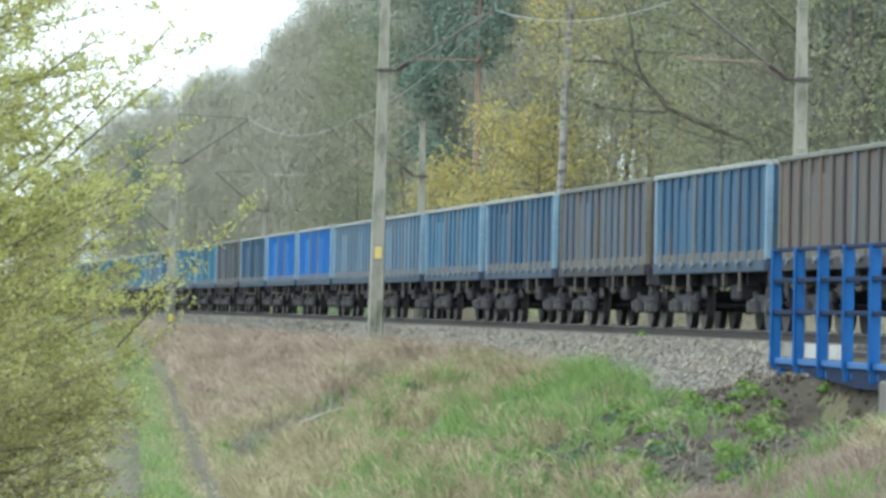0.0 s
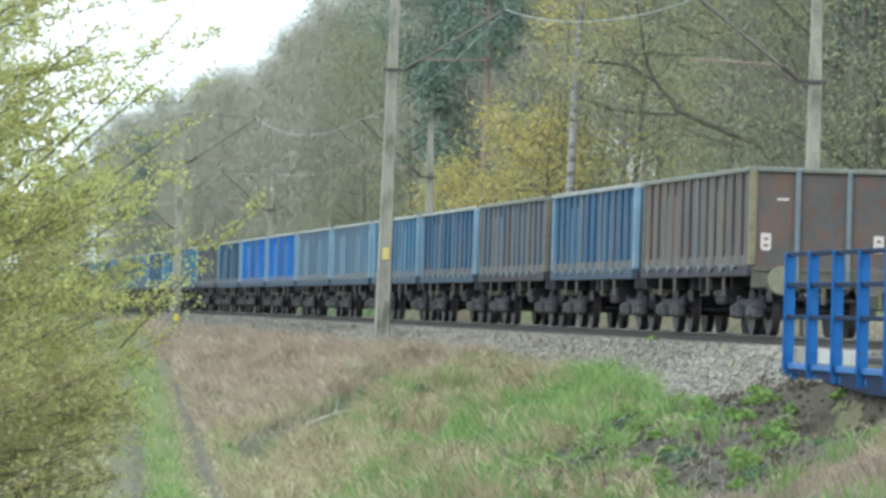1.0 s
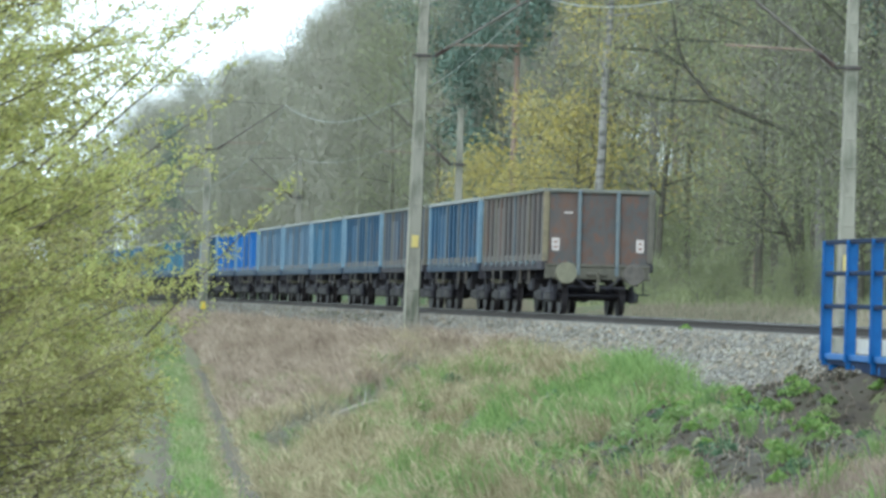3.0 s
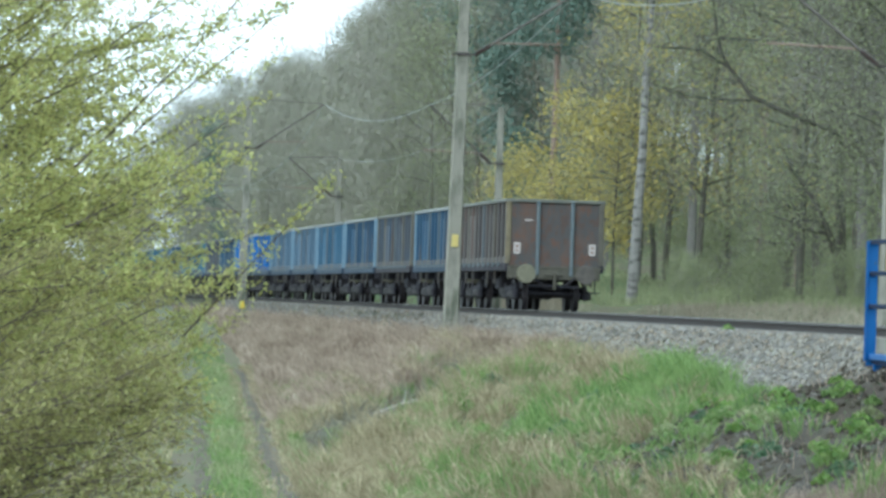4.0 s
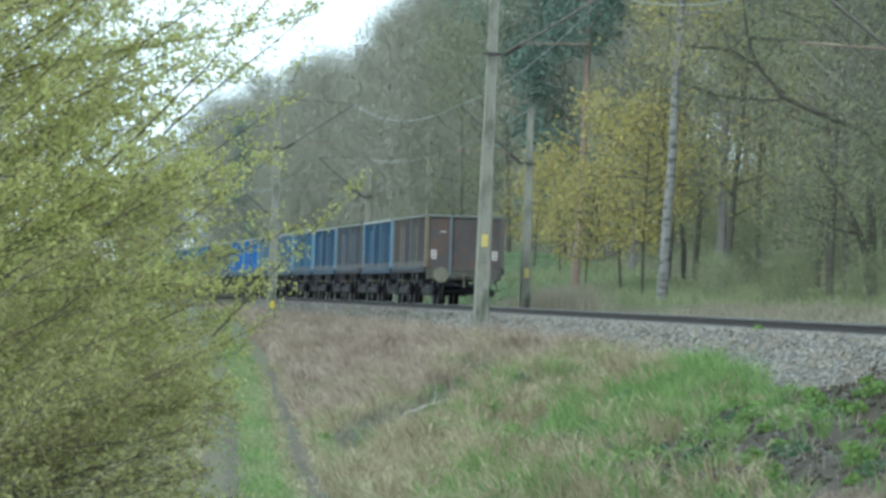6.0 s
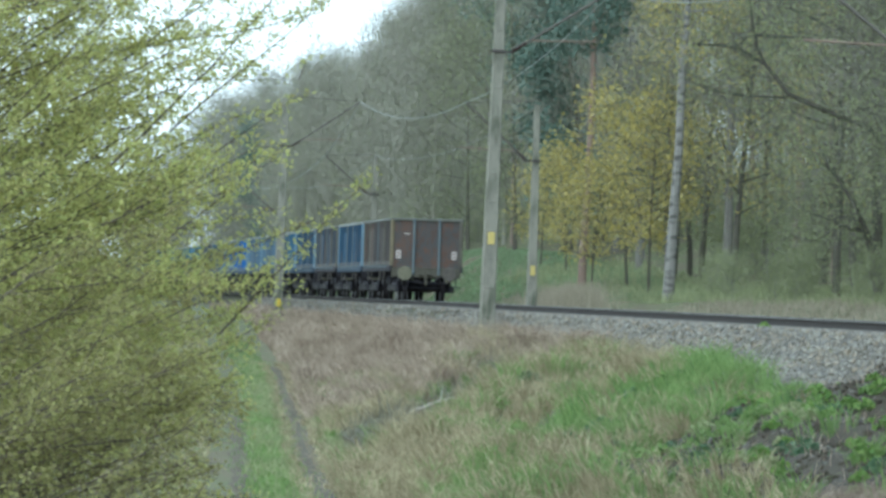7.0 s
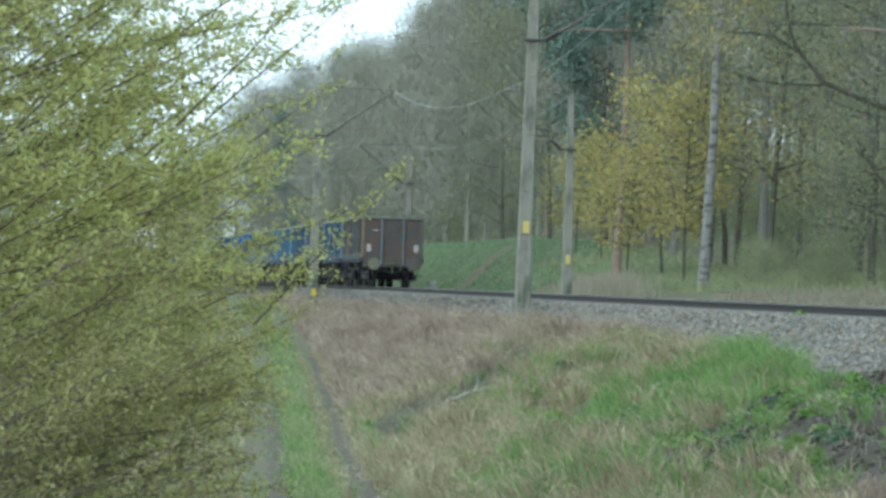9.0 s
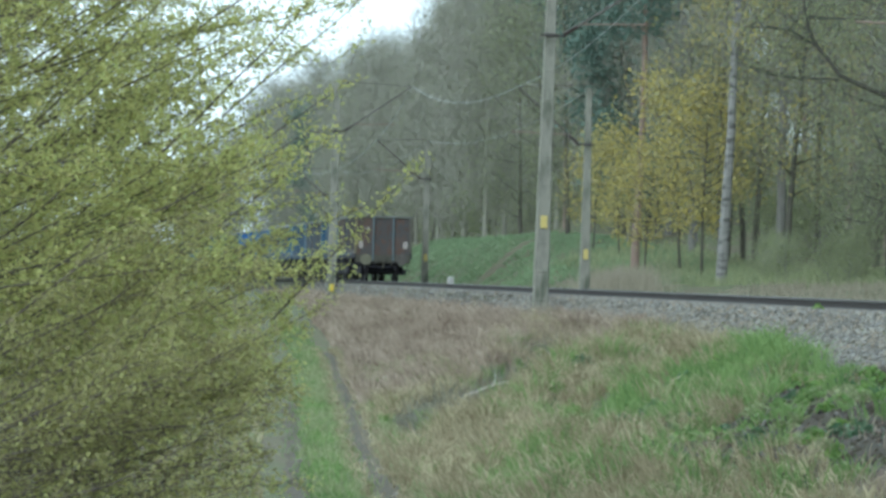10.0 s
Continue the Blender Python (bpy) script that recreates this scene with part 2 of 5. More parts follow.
M_OLIVE_LEAF = material("olive_leaf", [(0.20, 0.22, 0.115), (0.27, 0.30, 0.15), (0.33, 0.36, 0.18)], 0.4, 0.75, pick="island", translucent=0.35, spread=(0.2, 0.8))
M_WOOD_LEAF = material("wood_leaf", [(0.20, 0.22, 0.125), (0.265, 0.29, 0.155), (0.34, 0.36, 0.19), (0.31, 0.275, 0.15)], 0.4, 0.75, pick="island", translucent=0.35, spread=(0.2, 0.8), patchy=0.7)
# needle green lightened to carry the haze before the far firs
M_NEEDLE = material("pine_needle", [(0.10, 0.148, 0.118), (0.125, 0.18, 0.142), (0.155, 0.21, 0.168)], 0.6, 0.8, pick="island", spread=(0.2, 0.8))

# ---- helpers for meshes ----
TRACK = pose(11.869, 70.0, 0.0, 0, 0, 5.1724)   # local y runs along the rails, local x to their far side
rng = np.random.default_rng(7)


def place(lat, s, z=0.0):
    return TRACK @ Vector((lat, s, z))


def part(name, bm, mat, parent=None, label="", smooth=False):
    me = bpy.data.meshes.new(name)
    bm.to_mesh(me)
    bm.free()
    me.materials.append(mat)
    if smooth:
        for p in me.polygons:
            p.use_smooth = True
    ob = new(name, me)
    ob.parent = parent
    return tagged(ob, label)


def soup(name, verts, faces, mat, parent=None, label=""):
    me = bpy.data.meshes.new(name)
    me.from_pydata(np.asarray(verts, float), [], np.asarray(faces, int))
    me.materials.append(mat)
    ob = new(name, me)
    ob.parent = parent
    return tagged(ob, label)


def box(bm, c, size, bevel=0.0, m=None):
    r = bmesh.ops.create_cube(bm, size=1.0)
    bmesh.ops.scale(bm, vec=size, verts=r["verts"])
    if bevel:
        es = list({e for v in r["verts"] for e in v.link_edges})
        r = bmesh.ops.bevel(bm, geom=es, offset=bevel, segments=1, affect="EDGES")
        vs = list({v for f in r["faces"] for v in f.verts})
        vs = list({w for v in vs for f in v.link_faces for w in f.verts})
    else:
        vs = r["verts"]
    bmesh.ops.translate(bm, vec=c, verts=vs)
    if m is not None:
        bmesh.ops.transform(bm, matrix=m, verts=vs)
    return vs


def boxes(*items):
    bm = bmesh.new()
    for c, size, *b in items:
        box(bm, c, size, b[0] if b else 0.0)
    return bm


def tube(bm, a, b, r0, r1=None, n=8):
    a, b = Vector(a), Vector(b)
    d = b - a
    if d.length < 1e-6:
        return
    m = Matrix.Translation((a + b) / 2) @ d.to_track_quat("Z", "Y").to_matrix().to_4x4()
    bmesh.ops.create_cone(bm, cap_ends=True, segments=n, radius1=r0, radius2=r0 if r1 is None else r1, depth=d.length, matrix=m)


def tubes(*items):
    bm = bmesh.new()
    for it in items:
        tube(bm, *it)
    return bm


def empty(name, m, label, category, group="", kind=""):
    e = new(name)
    e.matrix_basis = m
    return tagged(e, label, category, group, kind)


def smooth01(a, b, x):
    t = np.clip((np.asarray(x, float) - a) / (b - a), 0, 1)
    return t * t * (3 - 2 * t)


def wobble(x, y, seed=0.0):
    """Cheap smooth noise from sines, about -1 to 1."""
    return (np.sin(x * 0.9 + 1.7 * seed + 1.3 * np.sin(y * 0.7 + seed)) + np.sin(y * 1.1 - 0.6 * seed + 1.1 * np.sin(x * 0.5 - seed)) + 0.6 * np.sin(x * 2.3 + y * 1.9 + seed)) / 2.6


# ---- the ground ----


def rut_lat(s):
    return np.interp(s, [-80, 12.6, 85, 150, 400], [-16.4, -12.32, -8.4, -6.0, -6.0])


def low_ground(s):
    return np.interp(s, [-100, 20, 90, 165, 260], [-3.0, -3.0, -2.3, -1.0, -0.7])


def ballast_foot(s):
    return np.interp(s, [2, 7, 10, 14, 20, 25, 34, 62], [-1.9, -2.3, -2.95, -3.6, -3.95, -3.45, -3.25, -3.2])


def ground_z(s, lat):
    s, lat = np.asarray(s, float), np.asarray(lat, float)
    low = low_ground(s)
    toe = rut_lat(s) + 1.3
    # track bed and near bank
    bed = np.interp(lat, [-6.75, -1.75, 1.75, 3.0, 1e4], [-3.09, -0.255, -0.255, -0.75, -0.75])
    foot = ballast_foot(s)
    fz = -0.24 - (-1.75 - foot) * 0.57
    f = np.clip((foot - lat) / (foot - toe), 0, 1)
    bank = fz + (low - fz) * (0.75 * f + 0.25 * f * f * (3 - 2 * f))
    bank = bank + 0.16 * wobble(s * 0.35, lat * 0.9, 1.0) * np.sin(np.pi * f)
    # a spur of the bank, and the gully behind it
    edge = 45 + 3.2 * (lat + 5)
    mid = np.sin(np.pi * np.clip(f * 0.9 + 0.06, 0, 1))
    bank = bank + mid * (0.38 * np.exp(-((s - edge + 6) / 4.5) ** 2) - 0.62 * np.exp(-((s - edge - 1.2) / 2.4) ** 2) + 0.30 * np.exp(-((s - edge - 8) / 4.0) ** 2))
    bank = bank + 0.19 * wobble(s * 0.8, lat * 2.1, 4.0) * mid
    near = np.where(lat < foot, bank, bed)
    flat = low + 0.05 * wobble(s * 0.3, lat * 0.8, 2.0) + 0.02 * np.clip(toe - 4 - lat, 0, 60)
    rut = rut_lat(s)
    flat = flat - 0.04 * np.exp(-((lat - rut) / 0.5) ** 2) - 0.04 * np.exp(-((lat - rut + 1.15) / 0.5) ** 2)
    z = np.where(lat < toe, flat, near)
    # far side: a low verge that climbs into the wood
    far = -0.75 + 0.35 * smooth01(3, 5, lat) + 0.11 * np.clip(lat - 5.5, 0, 8) + 0.22 * np.clip(lat - 13.5, 0, 50) + 0.12 * wobble(s * 0.25, lat * 0.4, 3.0) * smooth01(4, 8, lat)
    far = far + 2.1 * smooth01(4.5, 10, lat) * smooth01(120, 200, s) + 0.35 * smooth01(4, 7, lat)
    z = np.where(lat > 3.0, far, z)
    # the knoll on which the film was taken, and the hollow of the underpass
    x = 11.869 + 0.99593 * lat - 0.09015 * s
    y = 70.0 + 0.09015 * lat + 0.99593 * s
    z = z + 1.55 * np.exp(-(x * x + y * y) / 260.0)
    hollow = smooth01(1.5, -1.0, s) * smooth01(-12.5, -9.5, s)
    z = np.where(np.abs(lat) < 9, z + hollow * (-3.4 - z) * smooth01(5.0, 3.6, np.abs(lat)), z)
    # a scoop added under the walkway at the bridge end to deepen the shade
    scoop = smooth01(8.5, 3.5, s) * smooth01(-9.0, -4.0, s) * smooth01(-2.2, -2.9, lat) * smooth01(-5.6, -4.2, lat)
    # a grassy hump at the ballast's foot
    z = z + 0.46 * np.exp(-((s - 21.5) / 6.0) ** 2 - ((lat + 4.1) / 1.0) ** 2)
    return z - 1.5 * scoop


def sheet(name, ss, lats, mat, drop=0.0, edge=None):
    S, L = np.meshgrid(ss, lats, indexing="ij")
    if edge:
        L = np.maximum(L, edge(S) - 0.25 + 0.001 * L)
    Z = ground_z(S, L) + drop
    X = 11.869 + 0.99593 * L - 0.09015 * S
    Y = 70.0 + 0.09015 * L + 0.99593 * S
    v = np.stack([X, Y, Z], -1).reshape(-1, 3)
    n, k = len(ss), len(lats)
    i, j = np.meshgrid(np.arange(n - 1), np.arange(k - 1), indexing="ij")
    a = (i * k + j).ravel()
    ob = soup(name, v, np.stack([a, a + 1, a + k + 1, a + k], -1)[:, ::-1], mat)
    for p in ob.data.polygons:
        p.use_smooth = True
    return ob


SS = np.concatenate([[-3000, -1200, -500, -250, -160, -120], np.arange(-100, -12, 1.5), np.arange(-12, 24, 0.5), np.arange(24, 260, 1.5), np.arange(260, 620, 8), [700, 900, 1300, 2000, 4000]])
LATS = np.concatenate([[-3000, -1200, -500, -200, -90, -50, -35, -26], np.arange(-20, -1.9, 0.35), [-1.75, 0, 1.75, 2.4, 3.0], np.arange(3.5, 20, 0.8), [22, 26, 32, 40, 52, 63.5, 100, 200, 500, 1200, 3000]])
tagged(sheet("ground", SS, LATS, M_EARTH), "rough earth bank, verge and wood floor with leaf litter", "ground", kind="structure")


def strip(name, s0, s1, step, offs, widths, mat, lift, label, cat):
    """A narrow sheet laid just over the ground along the path."""
    ss = np.arange(s0, s1, step)
    v, f = [], []
    for i, s in enumerate(ss):
        c = float(rut_lat(s)) + offs
        w = widths * (1 + 0.3 * math.sin(s * 0.7 + offs * 3) + 0.25 * math.sin(s * 1.9 + 1)) * (1 - 0.35 * float(smooth01(50, 96, s)))
        c += 0.06 * math.sin(s * 0.9 + offs)
        for k in range(5):
            la = c + w * (k / 4 - 0.5)
            p = place(la, s, float(ground_z(s, la)) + 0.012 + lift * (1 - abs(k / 2 - 1)))
            v.append(p[:])
        if i:
            a = (i - 1) * 5
            for k in range(4):
                f.append((a + k, a + k + 1, a + 5 + k + 1, a + 5 + k))
    return tagged(soup(name, v, f, mat), label, cat, kind="structure")


strip("path", -40, 92, 0.5, 0.20, 0.95, M_PATH, 0.04, "bare trodden earth wheel rut of a field path", "path")
strip("path", -40, 48, 0.5, -1.12, 0.26, M_PATH, 0.03, "bare trodden earth wheel rut with pebbles", "path")

# ballast bed sheet over the ground
bs = np.concatenate([np.arange(9, 120, 1.0), np.arange(120, 620, 10)])
bl = np.array([-4.4, -3.9, -3.35, -2.8, -2.3, -1.75, -0.9, 0, 0.9, 1.75, 2.4, 3.05])
tagged(sheet("ballast_bed", bs, bl, M_BED, 0.0, ballast_foot), "grey crushed-stone ballast bed under the rails", "ballast", kind="structure")

# ---- track ----
OCTA_V = np.array([[1, 0, 0], [-1, 0, 0], [0, 1, 0], [0, -1, 0], [0, 0, 1], [0, 0, -1]], float)
OCTA_F = np.array([[0, 2, 4], [2, 1, 4], [1, 3, 4], [3, 0, 4], [2, 0, 5], [1, 2, 5], [3, 1, 5], [0, 3, 5]])


def stones(name, n, s_range, lat_range, size, mat, label, far_bias=1.0):
    s = s_range[0] + (s_range[1] - s_range[0]) * rng.random(n) ** far_bias
    la = rng.uniform(*lat_range, n)
    if name.startswith("ballast"):
        ok = (la > ballast_foot(s) - 0.15) & ((s > 9.2) | (la < -2.35))
        s, la = s[ok], la[ok]
        n = len(s)
    if name.startswith("path"):
        la = rut_lat(s) + 0.2 + rng.normal(0, 0.2, n)
    z = ground_z(s, la) + 0.022
    r = rng.uniform(*size, n)
    v = OCTA_V[None] * (r[:, None, None] * rng.uniform(0.6, 1.25, (n, 1, 3))) + rng.normal(0, 0.18, (n, 6, 3)) * r[:, None, None]
    a = rng.uniform(0, 6.28, n)
    b = rng.uniform(0, 6.28, n)
    ca, sa, cb, sb = np.cos(a)[:, None], np.sin(a)[:, None], np.cos(b)[:, None], np.sin(b)[:, None]
    x, y, w = v[..., 0] * ca - v[..., 1] * sa, v[..., 0] * sa + v[..., 1] * ca, v[..., 2]
    y, w = y * cb - w * sb, y * sb + w * cb
    X = 11.869 + 0.99593 * la - 0.09015 * s
    Y = 70.0 + 0.09015 * la + 0.99593 * s
    v = np.stack([x + X[:, None], y + Y[:, None], w + z[:, None]], -1).reshape(-1, 3)
    f = (OCTA_F[None] + 6 * np.arange(n)[:, None, None]).reshape(-1, 3)
    return tagged(soup(name, v, f, mat), label, "ballast stones", kind="stuff")


stones("ballast_stones", 30000, (-4, 90), (-4.5, -0.85), (0.03, 0.072), M_STONE, "loose grey and tan crushed ballast stones on the shoulder", 1.15)
stones("ballast_stones", 5000, (90, 200), (-3.4, -0.85), (0.04, 0.08), M_STONE, "loose grey and tan crushed ballast stones on the shoulder")
stones("ballast_stones", 3000, (-4, 160), (-0.65, 2.6), (0.03, 0.06), M_STONE, "loose grey crushed ballast stones between the rails")
stones("scattered_stones", 700, (-9, 14), (-7.4, -3.4), (0.03, 0.075), M_GRIT, "grey stones spilled down the bank")

stones("path_pebbles", 900, (-20, 80), (-12.6, -8.2), (0.015, 0.05), M_STONE, "pale pebbles pressed into the field path")
stones("spilled_gravel", 6500, (-11, 14), (-8.6, -3.7), (0.012, 0.04), M_GRIT, "small dark gravel and grit spilled over the soil")
stones("soil_clods", 5000, (-11, 13), (-8.8, -2.4), (0.025, 0.09), M_SOIL, "crumbled dark clods of soil on the bank")

PROFILE = [(-0.075, -0.172), (-0.075, -0.158), (-0.012, -0.14), (-0.010, -0.052), (-0.036, -0.036), (-0.036, -0.010), (-0.028, 0.0),
           (0.028, 0.0), (0.036, -0.010), (0.036, -0.036), (0.010, -0.052), (0.012, -0.14), (0.075, -0.158), (0.075, -0.172)]


def rail(lat):
    thing = empty("rail", TRACK @ pose(lat, 0, 0), "long brown steel rail with a worn bright head", "rail", "rails of the track")
    bm = bmesh.new()
    rings = [[bm.verts.new((x, y, z - 0.003)) for x, z in PROFILE] for y in (-60, 620)]
    for k in range(len(PROFILE)):
        bm.faces.new((rings[0][k], rings[0][k - 1], rings[1][k - 1], rings[1][k]))
    for r in rings:
        bm.faces.new(r)
    bmesh.ops.recalc_face_normals(bm, faces=bm.faces)
    part("rail_body", bm, M_RAIL, thing)
    part("running_band", boxes(((0, 280, 0.0), (0.064, 680, 0.006))), M_RAILTOP, thing, "bright worn running surface")


rail(-0.7525)
rail(0.7525)


def sleepers():
    bm = bmesh.new()
    box(bm, (0, 0, -0.26), (2.5, 0.26, 0.19), 0.02)
    first = part("sleeper", bm, M_SLEEPER)
    tagged(first, "grey concrete sleeper bedded in ballast", "sleeper", "sleepers of the track")
    first.matrix_basis = TRACK @ pose(0, -6, 0)
    for i in range(1, 280):
        copy_thing(first, TRACK @ pose(0, -6 + 0.62 * i, 0))


sleepers()

# ---- wagons ----
LENGTH, PITCH, HALF_W, TOP, FLOOR = 12.8, 14.04, 1.42, 3.22, 1.30


def wheelset(parent, y):
    bm = bmesh.new()
    tube(bm, (-0.95, 0, 0), (0.95, 0, 0), 0.085, n=10)
    for sgn in (-1, 1):
        tube(bm, (sgn * 0.70, 0, 0), (sgn * 0.83, 0, 0), 0.46, n=24)
        tube(bm, (sgn * 0.675, 0, 0), (sgn * 0.70, 0, 0), 0.485, 0.46, n=24)
        tube(bm, (sgn * 0.83, 0, 0), (sgn * 0.86, 0, 0), 0.16, n=12)
    ob = part("wheelset", bm, M_WHEEL, parent)
    ob.location = (0, y, 0.46)
    return ob


def bogie(parent, y):
    bm = bmesh.new()
    for sgn in (-1, 1):
        x = sgn * 1.0
        box(bm, (x, 0, 0.62), (0.12, 2.3, 0.16), 0.02)
        box(bm, (x, 0, 0.50), (0.14, 0.75, 0.32), 0.04)
        for e in (-1, 1):
            box(bm, (x, e * 1.18, 0.66), (0.12, 0.25, 0.22), 0.03)
            for k in (-0.26, 0.26):
                tube(bm, (x + sgn * 0.02, e * 0.9 + k, 0.36), (x + sgn * 0.02, e * 0.9 + k, 0.58), 0.09, n=8)
    box(bm, (0, 0, 0.66), (2.0, 0.5, 0.24), 0.03)
    for e in (-1, 1):
        tube(bm, (-0.9, e * 1.25, 0.5), (0.9, e * 1.25, 0.5), 0.045, n=6)
    ob = part("bogie", bm, M_UNDER, parent)
    ob.location = (0, y, 0)
    for e in (-1, 1):
        wheelset(ob, e * 0.9)
        for sgn in (-1, 1):
            b = bmesh.new()
            box(b, (sgn * 1.08, e * 0.9, 0.47), (0.22, 0.34, 0.30), 0.05)
            tube(b, (sgn * 1.17, e * 0.9, 0.47), (sgn * 1.23, e * 0.9, 0.47), 0.12, n=10)
            part("axle_box", b, M_BOXES, ob, "pale grimy axle box")
    return ob


def buffer(parent, x, y0, sgn, mat=None):
    bm = bmesh.new()
    tube(bm, (x, y0, 1.06), (x, y0 + sgn * 0.38, 1.06), 0.13, 0.11, n=12)
    box(bm, (x, y0 + sgn * 0.03, 1.06), (0.38, 0.06, 0.34), 0.01)
    tube(bm, (x, y0 + sgn * 0.36, 1.06), (x, y0 + sgn * 0.57, 1.06), 0.085, n=12)
    tube(bm, (x, y0 + sgn * 0.57, 1.06), (x, y0 + sgn * 0.62, 1.06), 0.28, 0.265, n=24)
    part("buffer", bm, mat or M_BUFFER, parent, "round greasy steel buffer")


def wagon(kind, rear=False):
    paint, words = PAINTS[kind]
    label = words + " four-axle open freight wagon"
    w = empty("freight_wagon", Matrix.Identity(4), label + (" with white tail boards" if rear else " in a train"), "freight wagon", "wagons of the train")
    post = M_POST_BROWN if kind in ("brown", "umber") else M_POST_BLUE
    # sides: sheet, ribs, doors, rims
    for sgn in (-1, 1):
        x = sgn * (HALF_W - 0.06)
        part("side_wall", boxes(((x, LENGTH / 2, (TOP + FLOOR) / 2), (0.05, LENGTH - 0.1, TOP - FLOOR))), paint, w)
        for i in range(12):
            y = 0.95 + i * (LENGTH - 1.9) / 11
            bm = bmesh.new()
            box(bm, (x + sgn * 0.055, y, (TOP + FLOOR) / 2 - 0.02), (0.07, 0.13, TOP - FLOOR - 0.1), 0.02)
            mat = paint
            if kind in ("brown", "umber"):
                mat = (paint, paint, M_POST_BROWN, paint, paint, M_RIB_GREY, paint)[i % 7]
            elif i in (4, 7):
                mat = M_RIB_GREY
            part("rib", bm, mat, w)
        for yc in (LENGTH * 0.30, LENGTH * 0.70):
            bm = bmesh.new()
            box(bm, (x + sgn * 0.038, yc - 0.46, 2.1), (0.03, 0.78, 1.5), 0.01)
            box(bm, (x + sgn * 0.038, yc + 0.46, 2.1), (0.03, 0.78, 1.5), 0.01)
            tube(bm, (x + sgn * 0.07, yc, 1.5), (x + sgn * 0.07, yc, 2.9), 0.02, n=6)
            part("side_door", bm, paint, w)
        bm = bmesh.new()
        box(bm, (x + sgn * 0.02, LENGTH / 2, TOP - 0.04), (0.16, LENGTH, 0.10), 0.02)
        part("top_rim", bm, M_RIM_DARK if kind in ("brown", "umber") else M_RIM, w, "worn top rim")
        bm = bmesh.new()
        box(bm, (x + sgn * 0.02, LENGTH / 2, FLOOR - 0.06), (0.15, LENGTH, 0.22), 0.02)
        part("sole_bar", bm, M_UNDER if kind in ("brown", "umber") else M_SOLE, w)
        bm = bmesh.new()
        box(bm, (x + sgn * 0.045, LENGTH / 2, FLOOR + 0.14), (0.04, LENGTH - 0.5, 0.20), 0.01)
        part("lower_flap", bm, M_GRIME, w, "grimy hinged lower flap")
        for i in range(9):
            y = 1.3 + i * (LENGTH - 2.6) / 8
            b = boxes(((x + sgn * 0.12, y, FLOOR + 0.03), (0.08, 0.26, 0.07), 0.012), ((x + sgn * 0.15, y + 0.05, FLOOR + 0.01), (0.03, 0.07, 0.16), 0.01))
            part("latch", b, M_END_POST, w, "grey door latch")
        for y in (2.6, 4.4, 8.4, 10.2):
            b = boxes(((x + sgn * 0.07, y, FLOOR - 0.31), (0.05, 0.07, 0.30), 0.01), ((x + sgn * 0.07, y, FLOOR - 0.50), (0.07, 0.16, 0.06), 0.01))
            part("hanging_iron", b, M_GRIME, w, "pale grimy iron hanging below the sole bar")
    # ends
    for e, y in ((-1, 0.06), (1, LENGTH - 0.06)):
        mat = M_END_RUST if kind in ("brown", "umber") else paint
        part("end_wall", boxes(((0, y, (TOP + FLOOR) / 2), (2 * HALF_W - 0.16, 0.05, TOP - FLOOR))), mat, w)
        for x in (-0.5, 0.5):
            bm = bmesh.new()
            box(bm, (x, y + e * 0.075, (TOP + 1.0) / 2), (0.10, 0.10, TOP - 1.02), 0.02)
            part("end_post", bm, M_END_POST, w)
        for x in (-1, 1):
            bm = bmesh.new()
            box(bm, (x * (HALF_W - 0.06), y + e * 0.005, (TOP + FLOOR) / 2 - 0.01), (0.15, 0.15, TOP - FLOOR - 0.12), 0.025)
            part("corner_post", bm, M_POST_OCHRE if rear and e < 0 and x < 0 else post, w)
        bm = bmesh.new()
        box(bm, (0, y + e * 0.02, TOP - 0.035), (2 * HALF_W - 0.20, 0.16, 0.10), 0.02)
        part("end_rim", bm, M_RIM_DARK if kind in ("brown", "umber") else M_RIM, w)
        bm = bmesh.new()
        box(bm, (0, y + e * 0.08, FLOOR - 0.03), (2 * HALF_W - 0.1, 0.08, 0.07), 0.01)
        box(bm, (0, y + e * 0.02, 1.08), (2 * HALF_W - 0.12, 0.14, 0.34), 0.02)
        part("headstock", bm, M_HEADSTOCK if rear and e < 0 else M_UNDER, w)
        for x in (-0.875, 0.875):
            buffer(w, x, y + e * 0.03, e, M_GRIME if (x > 0 and e < 0) else None)
        bm = tubes(((0, y + e * 0.09, 1.04), (0, y + e * 0.32, 1.02), 0.05, 0.035), ((0, y + e * 0.32, 1.02), (0, y + e * 0.36, 1.12), 0.035, 0.02), ((0, y + e * 0.3, 1.0), (0, y + e * 0.26, 0.62), 0.04, 0.05))
        box(bm, (0, y + e * 0.11, 1.05), (0.55, 0.05, 0.10), 0.02)
        part("drawhook", bm, M_HEADSTOCK, w, "pale steel drawhook plate")
        bm = tubes(((-0.62, y + e * 0.12, 0.98), (-0.2, y + e * 0.2, 0.66), 0.025), ((0.62, y + e * 0.12, 0.98), (0.2, y + e * 0.2, 0.66), 0.025), ((-0.75, y + e * 0.1, 0.72), (0.75, y + e * 0.1, 0.70), 0.03))
        part("brake_hose", bm, M_UNDER, w)
        for x in (-1.2, 1.2):
            bm = tubes(((x, y + e * 0.1, 0.95), (x, y + e * 0.1, 0.55), 0.018), ((x - 0.16, y + e * 0.1, 0.55), (x + 0.16, y + e * 0.1, 0.55), 0.018))
            part("step", bm, M_UNDER, w)
    part("floor", boxes(((0, LENGTH / 2, FLOOR - 0.05), (2 * HALF_W - 0.2, LENGTH - 0.2, 0.12))), M_UNDER, w)
